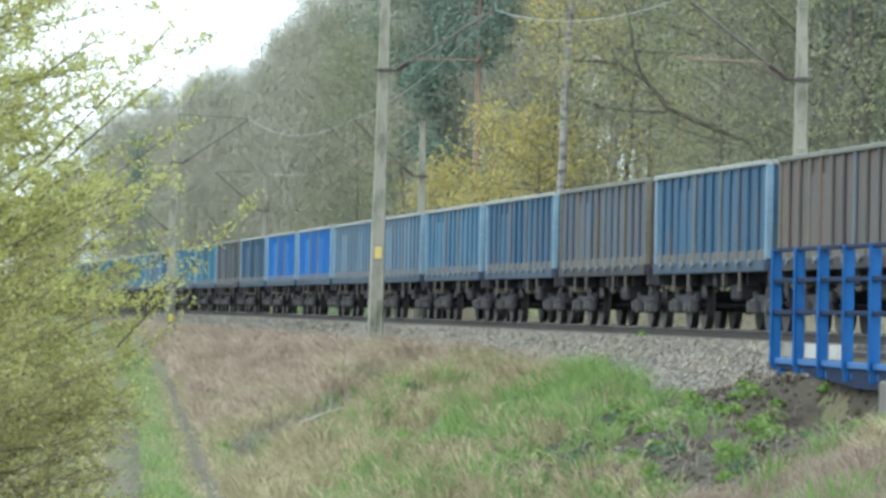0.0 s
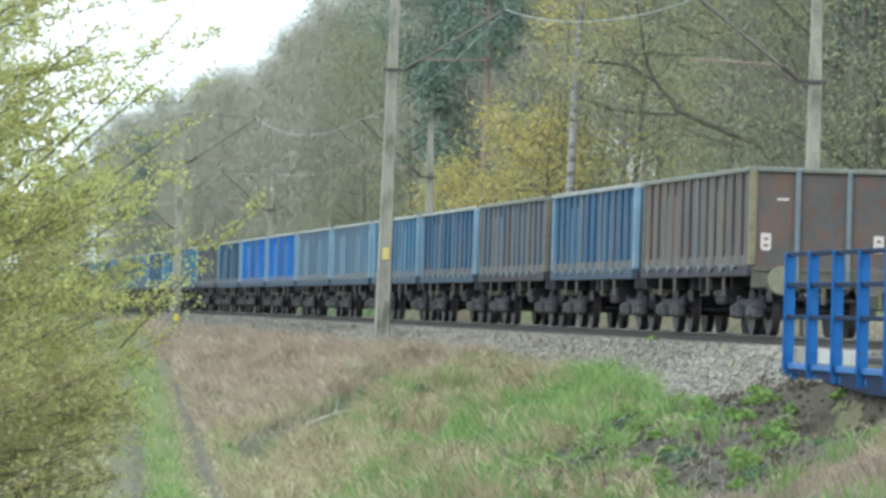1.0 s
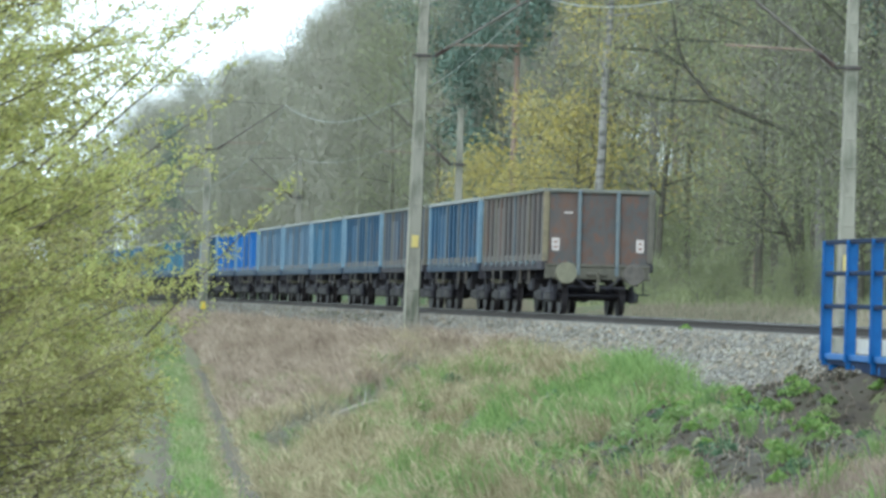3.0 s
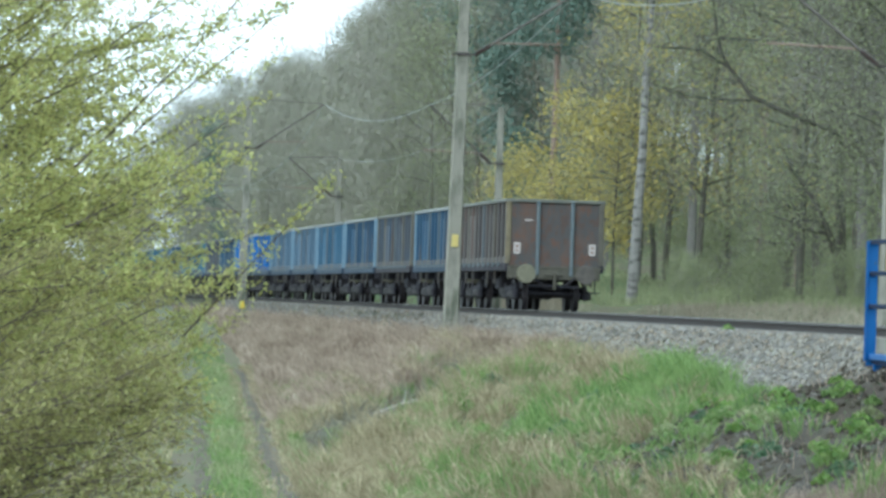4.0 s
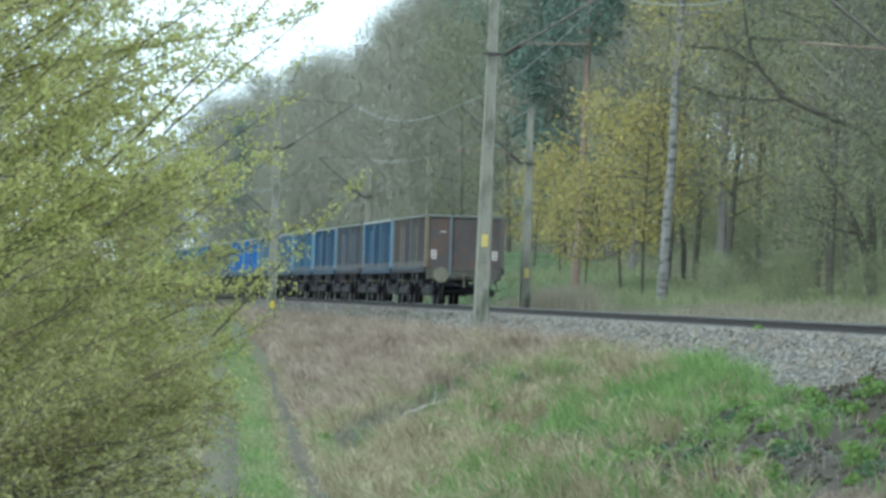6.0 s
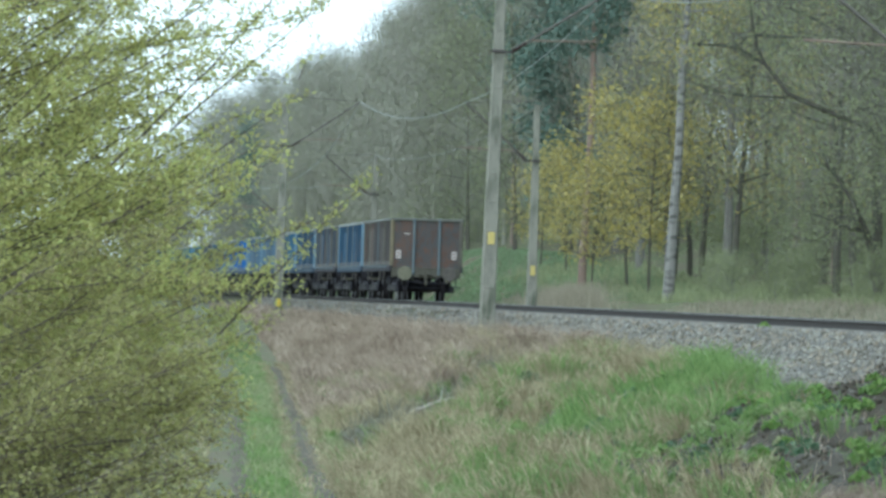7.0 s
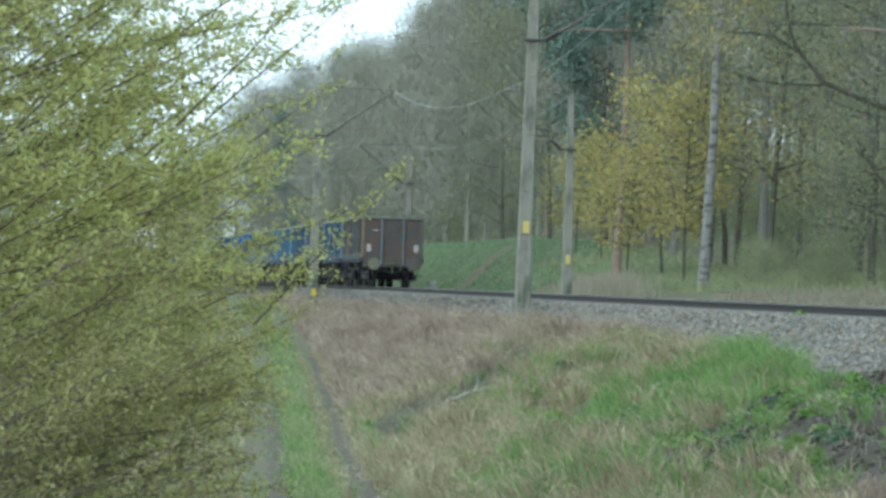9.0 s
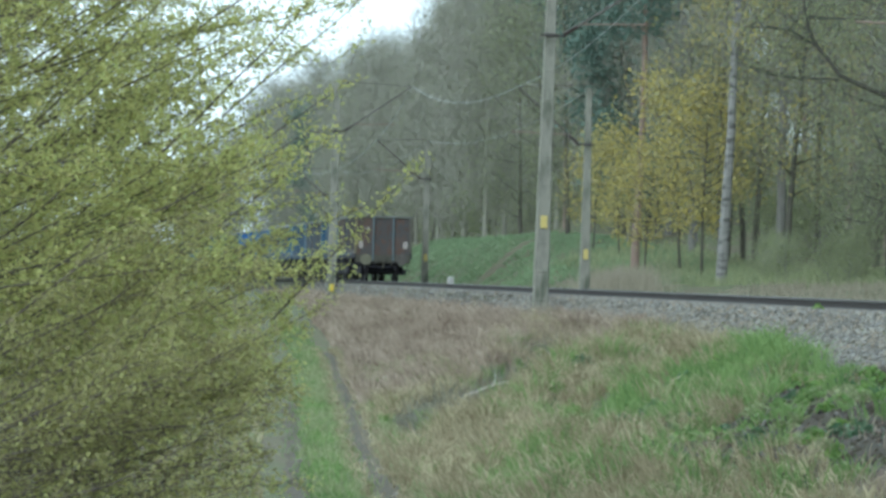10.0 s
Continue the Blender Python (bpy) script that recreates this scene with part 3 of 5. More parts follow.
    bm = bmesh.new()
    for x in (-0.35, 0.35):
        box(bm, (x, LENGTH / 2, 1.05), (0.16, LENGTH - 0.4, 0.34), 0.02)
    box(bm, (0, LENGTH / 2, 1.02), (2.5, 0.3, 0.3), 0.02)
    box(bm, (-0.8, LENGTH / 2 - 1.2, 0.78), (0.5, 1.0, 0.36), 0.05)
    tube(bm, (0.7, LENGTH / 2 + 0.4, 0.82), (0.7, LENGTH / 2 + 1.6, 0.82), 0.2, n=12)
    for k in range(4):
        box(bm, (-1.12, 2.9 + k * 2.3, 1.02), (0.22, 0.08, 0.26), 0.01)
    part("underframe", bm, M_UNDER, w)
    sets = [bogie(w, y) for y in (1.9, LENGTH - 1.9)]
    if rear:
        for x in (-1.1, 1.1):
            bm = bmesh.new()
            vs = [bm.verts.new((x + a * 0.10, 0.0, 1.80 + b * 0.165)) for a, b in ((-0.7, -1), (0.7, -1), (1, -0.7), (1, 1), (-1, 1), (-1, -0.7))]
            f = bm.faces.new(vs)
            r = bmesh.ops.extrude_face_region(bm, geom=[f])
            bmesh.ops.translate(bm, vec=(0, 0.03, 0), verts=[g for g in r["geom"] if isinstance(g, bmesh.types.BMVert)])
            bmesh.ops.recalc_face_normals(bm, faces=bm.faces)
            board = part("tail_board", bm, M_PLATE, w, "white tail board with red marks")
            for z in (1.86, 1.73):
                part("mark", boxes(((x, -0.004, z), (0.085, 0.006, 0.05))), M_PLATE_RED, board, "dull red mark")
        part("data_plate", boxes(((-0.78, 0.025, 2.62), (0.22, 0.02, 0.045))), M_PLATE, w, "narrow pale data plate")
    return w


KINDS = ["brown", "blue", "umber", "blue", "steel", "grey", "grey", "bright", "bright", "blue", "umber", "teal", "teal", "blue", "grey", "teal", "steel", "blue", "teal", "umber", "blue", "grey", "teal", "blue"]
WAGONS = []
FIRST = {}
for k, kind in enumerate(KINDS):
    if k in (0, 1):
        w = wagon(kind, rear=(k == 0))
    elif kind in FIRST:
        w = copy_thing(FIRST[kind], Matrix.Identity(4))
    else:
        w = FIRST[kind] = wagon(kind)
    if k == 1:
        FIRST["blue"] = w
    WAGONS.append(w)
# seconds and place of the last wagon's rear end along the rails
RUN = [(0, 4.25), (1, 21.35), (2.5, 47.0), (4.5, 80.9), (7.5, 131.6), (10, 173.6)]
def limb_path(start, direction, length, lift, jitter, n=6):
    pts = [np.array(start, float)]
    d = np.array(direction, float)
    for i in range(n):
        d = d + np.array([0, 0, lift]) + rng.normal(0, jitter, 3)
        d /= np.linalg.norm(d)
        pts.append(pts[-1] + d * length / n)
    return pts


def pipe(V, F, pts, r0, r1, n=5):
    """Adds a tapering pipe along pts to the lists."""
    base = sum(len(v) for v in V)
    pts = np.array(pts)
    m = len(pts)
    tan = np.gradient(pts, axis=0)
    tan /= np.linalg.norm(tan, axis=1)[:, None] + 1e-9
    ref = np.array([0.31, 0.87, 0.12])
    a = np.cross(tan, ref)
    a /= np.linalg.norm(a, axis=1)[:, None] + 1e-9
    b = np.cross(tan, a)
    ang = np.arange(n) * 2 * np.pi / n
    r = (np.linspace(r0, r1, m) if np.ndim(r0) == 0 else np.asarray(r0, float))[:, None, None]
    ring = pts[:, None] + r * (np.cos(ang)[None, :, None] * a[:, None] + np.sin(ang)[None, :, None] * b[:, None])
    V.append(ring.reshape(-1, 3))
    i, j = np.meshgrid(np.arange(m - 1), np.arange(n), indexing="ij")
    k = (j + 1) % n
    q = np.stack([i * n + j, i * n + k, (i + 1) * n + k, (i + 1) * n + j], -1).reshape(-1, 4) + base
    F.append(q)



# ---- line poles and wires ----


def tapered(bm, h, w0, w1, d0, d1, z0=-1.2):
    """A square concrete mast that narrows upwards, with sunk fields on its faces."""
    n = 14
    rings = []
    for i in range(n + 1):
        t = i / n
        z, a, b = z0 + (h - z0) * t, (w0 + (w1 - w0) * t) / 2, (d0 + (d1 - d0) * t) / 2
        c = min(a, b) * 0.22
        rings.append([bm.verts.new((x, y, z)) for x, y in ((a - c, -b), (a, -b + c), (a, b - c), (a - c, b), (-a + c, b), (-a, b - c), (-a, -b + c), (-a + c, -b))])
    sunk = []
    for r, q in zip(rings, rings[1:]):
        for k in range(8):
            f = bm.faces.new((r[k], r[(k + 1) % 8], q[(k + 1) % 8], q[k]))
            if k in (1, 3, 5, 7):
                sunk.append(f)
    bm.faces.new(rings[0])
    bm.faces.new(rings[-1])
    bmesh.ops.recalc_face_normals(bm, faces=bm.faces)
    bmesh.ops.inset_individual(bm, faces=sunk, thickness=0.06, depth=-0.012)


def line_pole(s, lat, h, w0, w1, arm, label, yellow_z, foot_z, lean=0.0):
    p = empty("line_pole", TRACK @ pose(lat, s, 0, 0, lean, 0), label, "line pole", "poles of the overhead line")
    side = 1 if lat < 0 else -1
    bm = bmesh.new()
    tapered(bm, h, w0, w1, w0 * 0.85, w1 * 0.85, foot_z - 0.5)
    part("mast", bm, M_CONC, p)
    zc, zt, reach = arm
    wc = w0 + (w1 - w0) * (zc - foot_z) / (h - foot_z)
    part("clamp", boxes(((0, 0, zc), (wc + 0.06, wc + 0.04, 0.09), 0.01), ((side * (wc / 2 + 0.12), 0, zc), (0.28, 0.06, 0.06), 0.01), ((-side * (wc / 2 + 0.07), 0, zc), (0.10, 0.05, 0.06), 0.01)), M_STEEL, p, "rusty steel clamp band")
    a0 = Vector((side * (wc / 2 + 0.24), 0, zc + 0.02))
    tip = Vector((side * reach, 0, zt))
    d = (tip - a0).normalized()
    V, F = [], []
    pipe(V, F, [a0 + d * (0.035 * i) for i in range(15)], [0.04 if i % 2 == 0 else 0.085 for i in range(15)], 0, 10)
    soup("insulator", V[0], F[0], M_INSUL, p, "ribbed brown insulator")
    part("bracket_arm", tubes((a0 + d * 0.45, tip, 0.036)), M_ARM, p)
    if h > zt:
        part("stay", tubes(((side * w1 / 2, 0, zt + 0.12), tip, 0.016)), M_ARM, p)
        part("steady_arm", tubes(((side * 0.85, 0, zc + 0.36), (side * 2.85, 0, zc + 0.42), 0.022)), M_BARK_PINE, p, "rusty thin steady arm")
    wy = w0 + (w1 - w0) * (yellow_z - foot_z) / (h - foot_z)
    part("yellow_marking", boxes(((-side * 0.0, -wy * 0.425 - 0.02, yellow_z), (wy * 0.48, 0.03, 0.36), 0.005)), M_YELLOW_FOOT if yellow_z < 0 else M_YELLOW, p, "yellow marking")
    return TRACK @ pose(lat, s, 0, 0, lean, 0) @ tip


GREY = "weathered grey concrete line pole beside the track"
tips = [line_pole(74.0, -2.8, 10.6, 0.46, 0.26, (7.45, 9.4, 3.3), GREY + " with a yellow marking", 1.97, -0.65, 0.8),
        line_pole(169.5, -2.8, 9.7, 0.46, 0.28, (7.27, 9.58, 3.65), GREY + " with a yellow foot", -0.36, -0.75, 0.5)]
far_tips = [line_pole(36.8, 2.8, 7.9, 0.40, 0.22, (5.65, 7.45, 2.7), GREY + " on the wood's side", 1.35, -0.5),
            line_pole(111.0, 2.8, 7.4, 0.40, 0.20, (5.3, 7.38, 2.65), GREY + " on the wood's side", 1.25, -0.4),
            line_pole(182.0, 2.8, 7.3, 0.40, 0.20, (5.3, 7.22, 2.6), GREY + " on the wood's side", 1.25, -0.4),
            line_pole(256.0, 2.8, 7.3, 0.40, 0.20, (5.3, 7.22, 2.6), GREY + " on the wood's side", 1.25, -0.4)]


def wire(a, b, sag, r, label, n=14):
    pts = [Vector(a).lerp(Vector(b), i / n) - Vector((0, 0, sag * 4 * (i / n) * (1 - i / n))) for i in range(n + 1)]
    V, F = [], []
    pipe(V, F, pts, r, r, 5)
    tagged(soup("overhead_wire", V[0], F[0], M_WIRE), label, "wire", "wires of the overhead line")


chain = sorted(tips + far_tips, key=lambda v: v.y)
for a, b in zip(chain, chain[1:]):
    wire(a, b, 0.012 * (b - a).length, 0.012, "thin greenish wire hung between line poles")
wire(far_tips[0], place(0.1, -40, 7.5), 0.9, 0.012, "thin greenish wire hung between line poles")
wire(place(2.8, 111, 7.35), place(2.8, 182, 7.25), 0.8, 0.008, "thin slack wire hung between line poles")
wire(place(2.8, 182, 7.25), place(2.8, 256, 7.25), 0.8, 0.008, "thin slack wire hung between line poles")
tagged(part("marker_stone", boxes(((0, 0, 0.1), (0.32, 0.2, 0.62), 0.05)), M_WHITE), "small white-painted marker stone beside the track", "marker stone").matrix_basis = TRACK @ pose(2.9, 168, -0.1)

# ---- the bridge end with its blue railing ----


def bridge():
    b = empty("bridge_railing", TRACK @ pose(-2.62, 10.9, 0), "blue painted steel bridge railing and walkway girder", "railing")
    n = 12
    step = 2.05
    for i in range(n):
        y = -i * step
        bm = bmesh.new()
        box(bm, (0, y, 0.46), (0.20, 0.018, 1.98), 0.004)
        box(bm, (-0.072, y, 0.46), (0.016, 0.09, 1.98), 0.004)
        box(bm, (0.0, y, -0.55), (0.13, 0.018, 0.12 + min(0.22, 0.04 * i * step)), 0.004)
        part("post", bm, M_BLUE_PAINT, b)
    for z in (1.43, 0.91, 0.37):
        bm = bmesh.new()
        box(bm, (0.0, -(n - 1) * step / 2, z), (0.08, (n - 1) * step + 0.12, 0.075), 0.012)
        part("rail_bar", bm, M_BLUE_SHADED, b, "blue handrail bar with its shade painted into a darker tone")
    bm = bmesh.new()
    box(bm, (0.03, -(n - 1) * step / 2, -0.46), (0.10, (n - 1) * step + 0.16, 0.10), 0.01)
    part("edge_beam", bm, M_BLUE_PAINT, b)
    bm = bmesh.new()
    outline = [(0.08, -0.51), (0.08, -0.56), (-7.0, -0.82), (-(n - 1) * step, -0.84), (-(n - 1) * step, -0.51)]
    loops = [[bm.verts.new((x, y, z)) for y, z in outline] for x in (0.02, 0.06)]
    for k in range(len(outline)):
        bm.faces.new((loops[0][k - 1], loops[0][k], loops[1][k], loops[1][k - 1]))
    for lp in loops:
        bm.faces.new(lp)
    box(bm, (0.45, -(n - 1) * step / 2, -0.53), (0.78, (n - 1) * step + 0.1, 0.03), 0.005)
    bmesh.ops.recalc_face_normals(bm, faces=bm.faces)
    part("girder", bm, M_BLUE_SHADED, b, "dark blue tapered girder")
    bm = bmesh.new()
    for i in range(n - 1):
        y = -i * step - 0.3
        box(bm, (0.4, y, -0.64), (0.8, 0.05, 0.12), 0.01)
    part("console", bm, M_BLUE_PAINT, b)
    for i in range(0, 3):
        bm = bmesh.new()
        box(bm, (0.10, -i * step - step / 2, -0.27), (0.02, step - 0.25, 0.24), 0.004)
        part("toe_board", bm, M_WHITE if i else M_CONC, b, "white toe board" if i else "dull grey toe board")
    return b


bridge()
bm = boxes(((0, 0, -1.35), (7.0, 3.2, 1.4), 0.04), ((0, -0.4, -2.9), (6.4, 2.4, 1.8), 0.04))
tagged(part("abutment", bm, M_ABUT), "dark concrete bridge abutment under the rails", "abutment", kind="structure").matrix_basis = TRACK @ pose(0.6, -0.6, 0.0)
bm = boxes(((0, 0, -0.49), (5.1, 21.4, 0.5), 0.03))
tagged(part("bridge_deck", bm, M_STEEL), "dark steel bridge deck carrying the track", "bridge deck", kind="structure").matrix_basis = TRACK @ pose(0.6, -1.6, 0.0)

# ---- grass ----


def blades(name, s, la, h, w, lean, mat, label, bend=0.6, heading=None):
    """Bent, tapering blades standing on the ground."""
    n = len(s)
    z = ground_z(s, la)
    X = 11.869 + 0.99593 * la - 0.09015 * s
    Y = 70.0 + 0.09015 * la + 0.99593 * s
    base = np.stack([X, Y, z - 0.02], -1)
    a = rng.uniform(0, 2 * np.pi, n) if heading is None else heading
    out = np.stack([np.cos(a), np.sin(a), np.zeros(n)], -1) * (h * lean)[:, None]
    b = rng.uniform(-0.7, 0.7, n)
    side = np.stack([np.cos(b), np.sin(b), np.zeros(n)], -1) * (w / 2)[:, None]
    up = np.stack([np.zeros(n), np.zeros(n), h], -1)
    mid = base + up * 0.55 + out * 0.3
    tip = base + up * (1 - bend * lean * 0.5)[:, None] + out
    v = np.stack([base - side, base + side, mid - side * 0.8, mid + side * 0.8, tip], 1).reshape(-1, 3)
    k = 5 * np.arange(n)[:, None]
    f = np.concatenate([k + [0, 1, 3], k + [0, 3, 2], k + [2, 3, 4]], 0)
    return tagged(soup(name, v, f, mat), label, "grass", kind="stuff")


def scatter(n, s0, s1, l0, l1, bias=1.0):
    s = s0 + (s1 - s0) * rng.random(n) ** bias
    return s, rng.uniform(l0, l1, n)


def meadow():
    # tussocks over the whole near bank; a patchwork of green and dry
    def tufts(n, s0, s1, l0, l1, per, spread, bias=1.0):
        cs, cl = scatter(n, s0, s1, l0, l1, bias)
        s = np.repeat(cs, per) + rng.normal(0, spread, n * per)
        la = np.repeat(cl, per) + rng.normal(0, spread, n * per)
        return s, la, np.repeat(rng.random(n), per)
    # near bank: tussocks that droop outwards from their crowns
    def tussocks(n, s0, s1, l0, l1, per, bias):
        cs, cl = scatter(n, s0, s1, l0, l1, bias)
        ok = (cl > rut_lat(cs) + 0.72) & (cl < ballast_foot(cs) - 0.05)
        cs, cl = cs[ok], cl[ok]
        k = len(cs)
        size = np.repeat(rng.uniform(0.6, 1.85, k) ** 1.2, per)
        a = rng.uniform(0, 2 * np.pi, k * per)
        rad = rng.random(k * per) * 0.2 * size
        head = a + rng.normal(0, 0.5, k * per)
        tilt = np.repeat(rng.normal(3.5, 0.9, k), per)
        head = np.where(rng.random(k * per) < 0.35, tilt + rng.normal(0, 0.4, k * per), head)
        return np.repeat(cs, per) + rad * np.sin(a), np.repeat(cl, per) + rad * np.cos(a), size, head, np.repeat(rng.random(k), per)
    s, la, size, head, r = tussocks(2100, -22, 66, -12.6, -3.2, 46, 1.1)
    patch = 0.5 + 0.5 * wobble(s * 0.28, la * 0.9, 5.0)
    foot = ballast_foot(s)
    green_zone = 0.24 + 0.25 * smooth01(0.55, 0.9, patch) + 1.7 * np.exp(-((s - 18) / 9.0) ** 2 - ((la + 4.8 + 0.10 * (20 - s)) / 1.9) ** 2)
    green = r < np.clip(green_zone * (0.3 + 1.0 * patch), 0, 0.93)
    rag = wobble(s * 0.7, la * 1.5, 12.0)
    corner = (s < -11) & (la > -6.9 + 0.4 * rag)
    size = np.where((s < 16) & (la > -5.2), size * 0.5, size)
    bare = (s < 7.5 + 2.5 * rag) & (la > -8.2 + 0.6 * rag) & ~corner & (r > 0.07)
    bare = bare | ((s < 15) & (la > -4.7) & ~green)
    bare = bare | ((s < 0) & (la > -9.0) & (r > 0.45) & ~corner)
    size = size * np.where(corner, 0.75, 1.0)
    fold = np.abs(s - (47.3 + 3.2 * (la + 5) + 1.6 * wobble(s * 0.3, la * 2.2, 3.0))) < 3.4 + 2.0 * wobble(s * 0.6, la * 2.6, 14.0)
    bare = bare | (fold & (r > 0.1) & (la < -4.6))
    g, d = green & ~bare, ~green & ~bare
    n = g.sum()
    blades("green_grass", s[g], la[g], rng.uniform(0.2, 0.42, n) * size[g], rng.uniform(0.012, 0.024, n), rng.uniform(0.3, 0.9, n), M_GREEN, "fresh green spring grass in tufts on the bank", heading=head[g])
    n = d.sum()
    blades("dry_grass", s[d], la[d], rng.uniform(0.22, 0.5, n) * size[d], rng.uniform(0.010, 0.022, n), rng.uniform(0.5, 1.5, n), M_DRY, "long matted straw-coloured dead grass on the bank", heading=head[d])
    cs, cl = scatter(420, -36, -11.5, -8.2, -5.6, 1.0)
    s, la = np.repeat(cs, 40) + rng.normal(0, 0.18, 420 * 40), np.repeat(cl, 40) + rng.normal(0, 0.18, 420 * 40)
    n = len(s)
    blades("dead_grass", s, la, rng.uniform(0.15, 0.42, n), rng.uniform(0.005, 0.011, n), rng.uniform(0.4, 1.4, n), M_PINK_GRASS, "pinkish-brown dead grass on the shoulder below the bridge")
    # far bank, browner
    s, la, size, head, r = tussocks(620, 44, 128, -10.6, -3.1, 44, 1.25)
    on = (s > 52.5 + 3.2 * (la + 5)) | (la > -4.6)
    s, la, size, head = s[on], la[on], size[on], head[on]
    n = len(s)
    blades("dead_grass", s, la, rng.uniform(0.3, 0.62, n) * size, rng.uniform(0.014, 0.03, n), rng.uniform(0.6, 1.6, n), M_RUST_GRASS, "heavy drooping tussocks of rusty-brown dead grass", heading=head)
    s, la, r = tufts(1300, 44, 185, -9.5, -2.95, 28, 0.28, 1.2)
    on = (la > rut_lat(s) + 0.6) & (la < -3.0)
    fold = (np.abs(s - (47.3 + 3.2 * (la + 5) + 1.6 * wobble(s * 0.3, la * 2.2, 3.0))) < 3.4 + 2.0 * wobble(s * 0.6, la * 2.6, 14.0)) & (la < -4.6)
    on = on & ~(fold & (r > 0.1)) & ~((s > 156) & (s < 170) & (la > -3.7))
    s, la, r = s[on], la[on], r[on]
    green = r < 0.10 + 0.2 * (la < rut_lat(s) + 1.6)
    n = (~green).sum()
    blades("dead_grass", s[~green], la[~green], rng.uniform(0.3, 0.8, n), rng.uniform(0.014, 0.03, n), rng.uniform(0.3, 1.0, n), M_RUST_GRASS, "tall rusty-brown dead grass along the bank")
    n = green.sum()
    blades("green_grass", s[green], la[green], rng.uniform(0.15, 0.35, n), rng.uniform(0.012, 0.024, n), rng.uniform(0.2, 0.8, n), M_GREEN, "green grass at the foot of the bank")
    # path strip and the field beyond it
    n = 6000
    s, _ = scatter(n, -25, 70, 0, 1, 1.0)
    la = rut_lat(s) + rng.normal(0.72, 0.14, n)
    blades("field_grass", s, la, rng.uniform(0.08, 0.22, n), rng.uniform(0.012, 0.03, n), rng.uniform(0.2, 0.9, n), M_OLIVE_LEAF, "short olive grass along the edge of the path")
    n = 7000
    s, _ = scatter(n, -25, 95, 0, 1, 1.1)
    la = rut_lat(s) + 0.20 + np.where(rng.random(n) < 0.5, -1, 1) * (0.30 + 0.12 * wobble(s * 1.7, s * 0.6, 7.0) + rng.normal(0, 0.07, n))
    blades("field_grass", s, la, rng.uniform(0.08, 0.26, n), rng.uniform(0.012, 0.028, n), rng.uniform(0.4, 1.3, n), M_DRY, "short straw and grass hanging over the rut's edges")
    n = 1300
    s, _ = scatter(n, -25, 92, 0, 1, 1.1)
    la = rut_lat(s) + 0.2 + rng.normal(0, 0.22, n)
    on = wobble(s * 0.8, la * 2.5, 15.0) > 0.1
    s, la = s[on], la[on]
    n = len(s)
    blades("field_grass", s, la, rng.uniform(0.04, 0.14, n), rng.uniform(0.012, 0.028, n), rng.uniform(0.4, 1.3, n), M_RUST_GRASS, "thin trodden grass in the wheel rut")
    n = 17000
    s, _ = scatter(n, -25, 120, 0, 1, 1.0)
    la = rut_lat(s) - 0.50 + rng.normal(0, 0.25, n)
    g = rng.random(n) < 0.28 + 0.35 * wobble(s * 0.5, la * 1.2, 6.0)
    blades("field_grass", s[g], la[g], rng.uniform(0.1, 0.34, g.sum()), rng.uniform(0.012, 0.03, g.sum()), rng.uniform(0.2, 0.9, g.sum()), M_OLIVE_LEAF, "olive and straw tufts between the wheel ruts")
    s, la = s[~g], la[~g]
    n = len(s)
    blades("green_grass", s, la, rng.uniform(0.08, 0.2, n), rng.uniform(0.012, 0.03, n), rng.uniform(0.2, 0.9, n), M_GREEN, "short green grass strip between the wheel ruts")
    n = 26000
    s, _ = scatter(n, -25, 175, 0, 1, 1.1)
    la = rut_lat(s) - 1.75 - 9 * rng.random(n) ** 1.4
    r = rng.random(n)
    g = r < 0.5
    blades("green_grass", s[g], la[g], rng.uniform(0.12, 0.35, g.sum()), rng.uniform(0.012, 0.03, g.sum()), rng.uniform(0.2, 0.9, g.sum()), M_OLIVE_LEAF, "olive green field grass beside the path")
    g = ~g
    blades("dry_grass", s[g], la[g], rng.uniform(0.2, 0.5, g.sum()), rng.uniform(0.012, 0.025, g.sum()), rng.uniform(0.3, 1.0, g.sum()), M_DRY, "dry field grass beside the path")
    # rising green verge before the wood, parted by a worn track
    n = 30000
    s, la = scatter(n, 122, 265, 4.4, 12.5, 1.0)
    track = np.abs(la - (5.2 + 0.36 * (s - 181))) < 0.8
    on = ((s > 150) | (la > 6.6)) & ~track
    s, la = s[on], la[on]
    n = len(s)
    tall = 1 + 0.7 * wobble(s * 0.5, la * 1.1, 2.0)
    blades("green_grass", s, la, rng.uniform(0.1, 0.24, n) * tall, rng.uniform(0.03, 0.06, n), rng.uniform(0.2, 0.9, n), M_VERGE, "greyish green grass on the rising verge before the wood")
    # dusty dead grass and reeds on the wood's side of the rails
    n = 20000
    s, la = scatter(n, 40, 200, 3.0, 8.5, 1.1)
    on = (la < 4.3 + 0.5 * wobble(s * 0.2, la, 8.0)) | (s < 96)
    s, la = s[on], la[on]
    n = len(s)
    blades("dry_grass", s, la, rng.uniform(0.12, 0.4, n), rng.uniform(0.015, 0.03, n), rng.uniform(0.2, 0.9, n), M_DUSTY, "dusty dead grass on the verge before the wood")
    n = 2600
    s, la = rng.normal(121, 4.0, n), rng.normal(5.2, 0.55, n)
    blades("reeds", s, la, rng.uniform(0.6, 1.35, n), rng.uniform(0.012, 0.025, n), rng.uniform(0.05, 0.35, n), M_DUSTY, "pale dead reeds in a clump beside the line pole")
    # low dark growth under the first trees
    n = 9000
    s, la = scatter(n, 50, 165, 7.5, 13.5, 1.0)
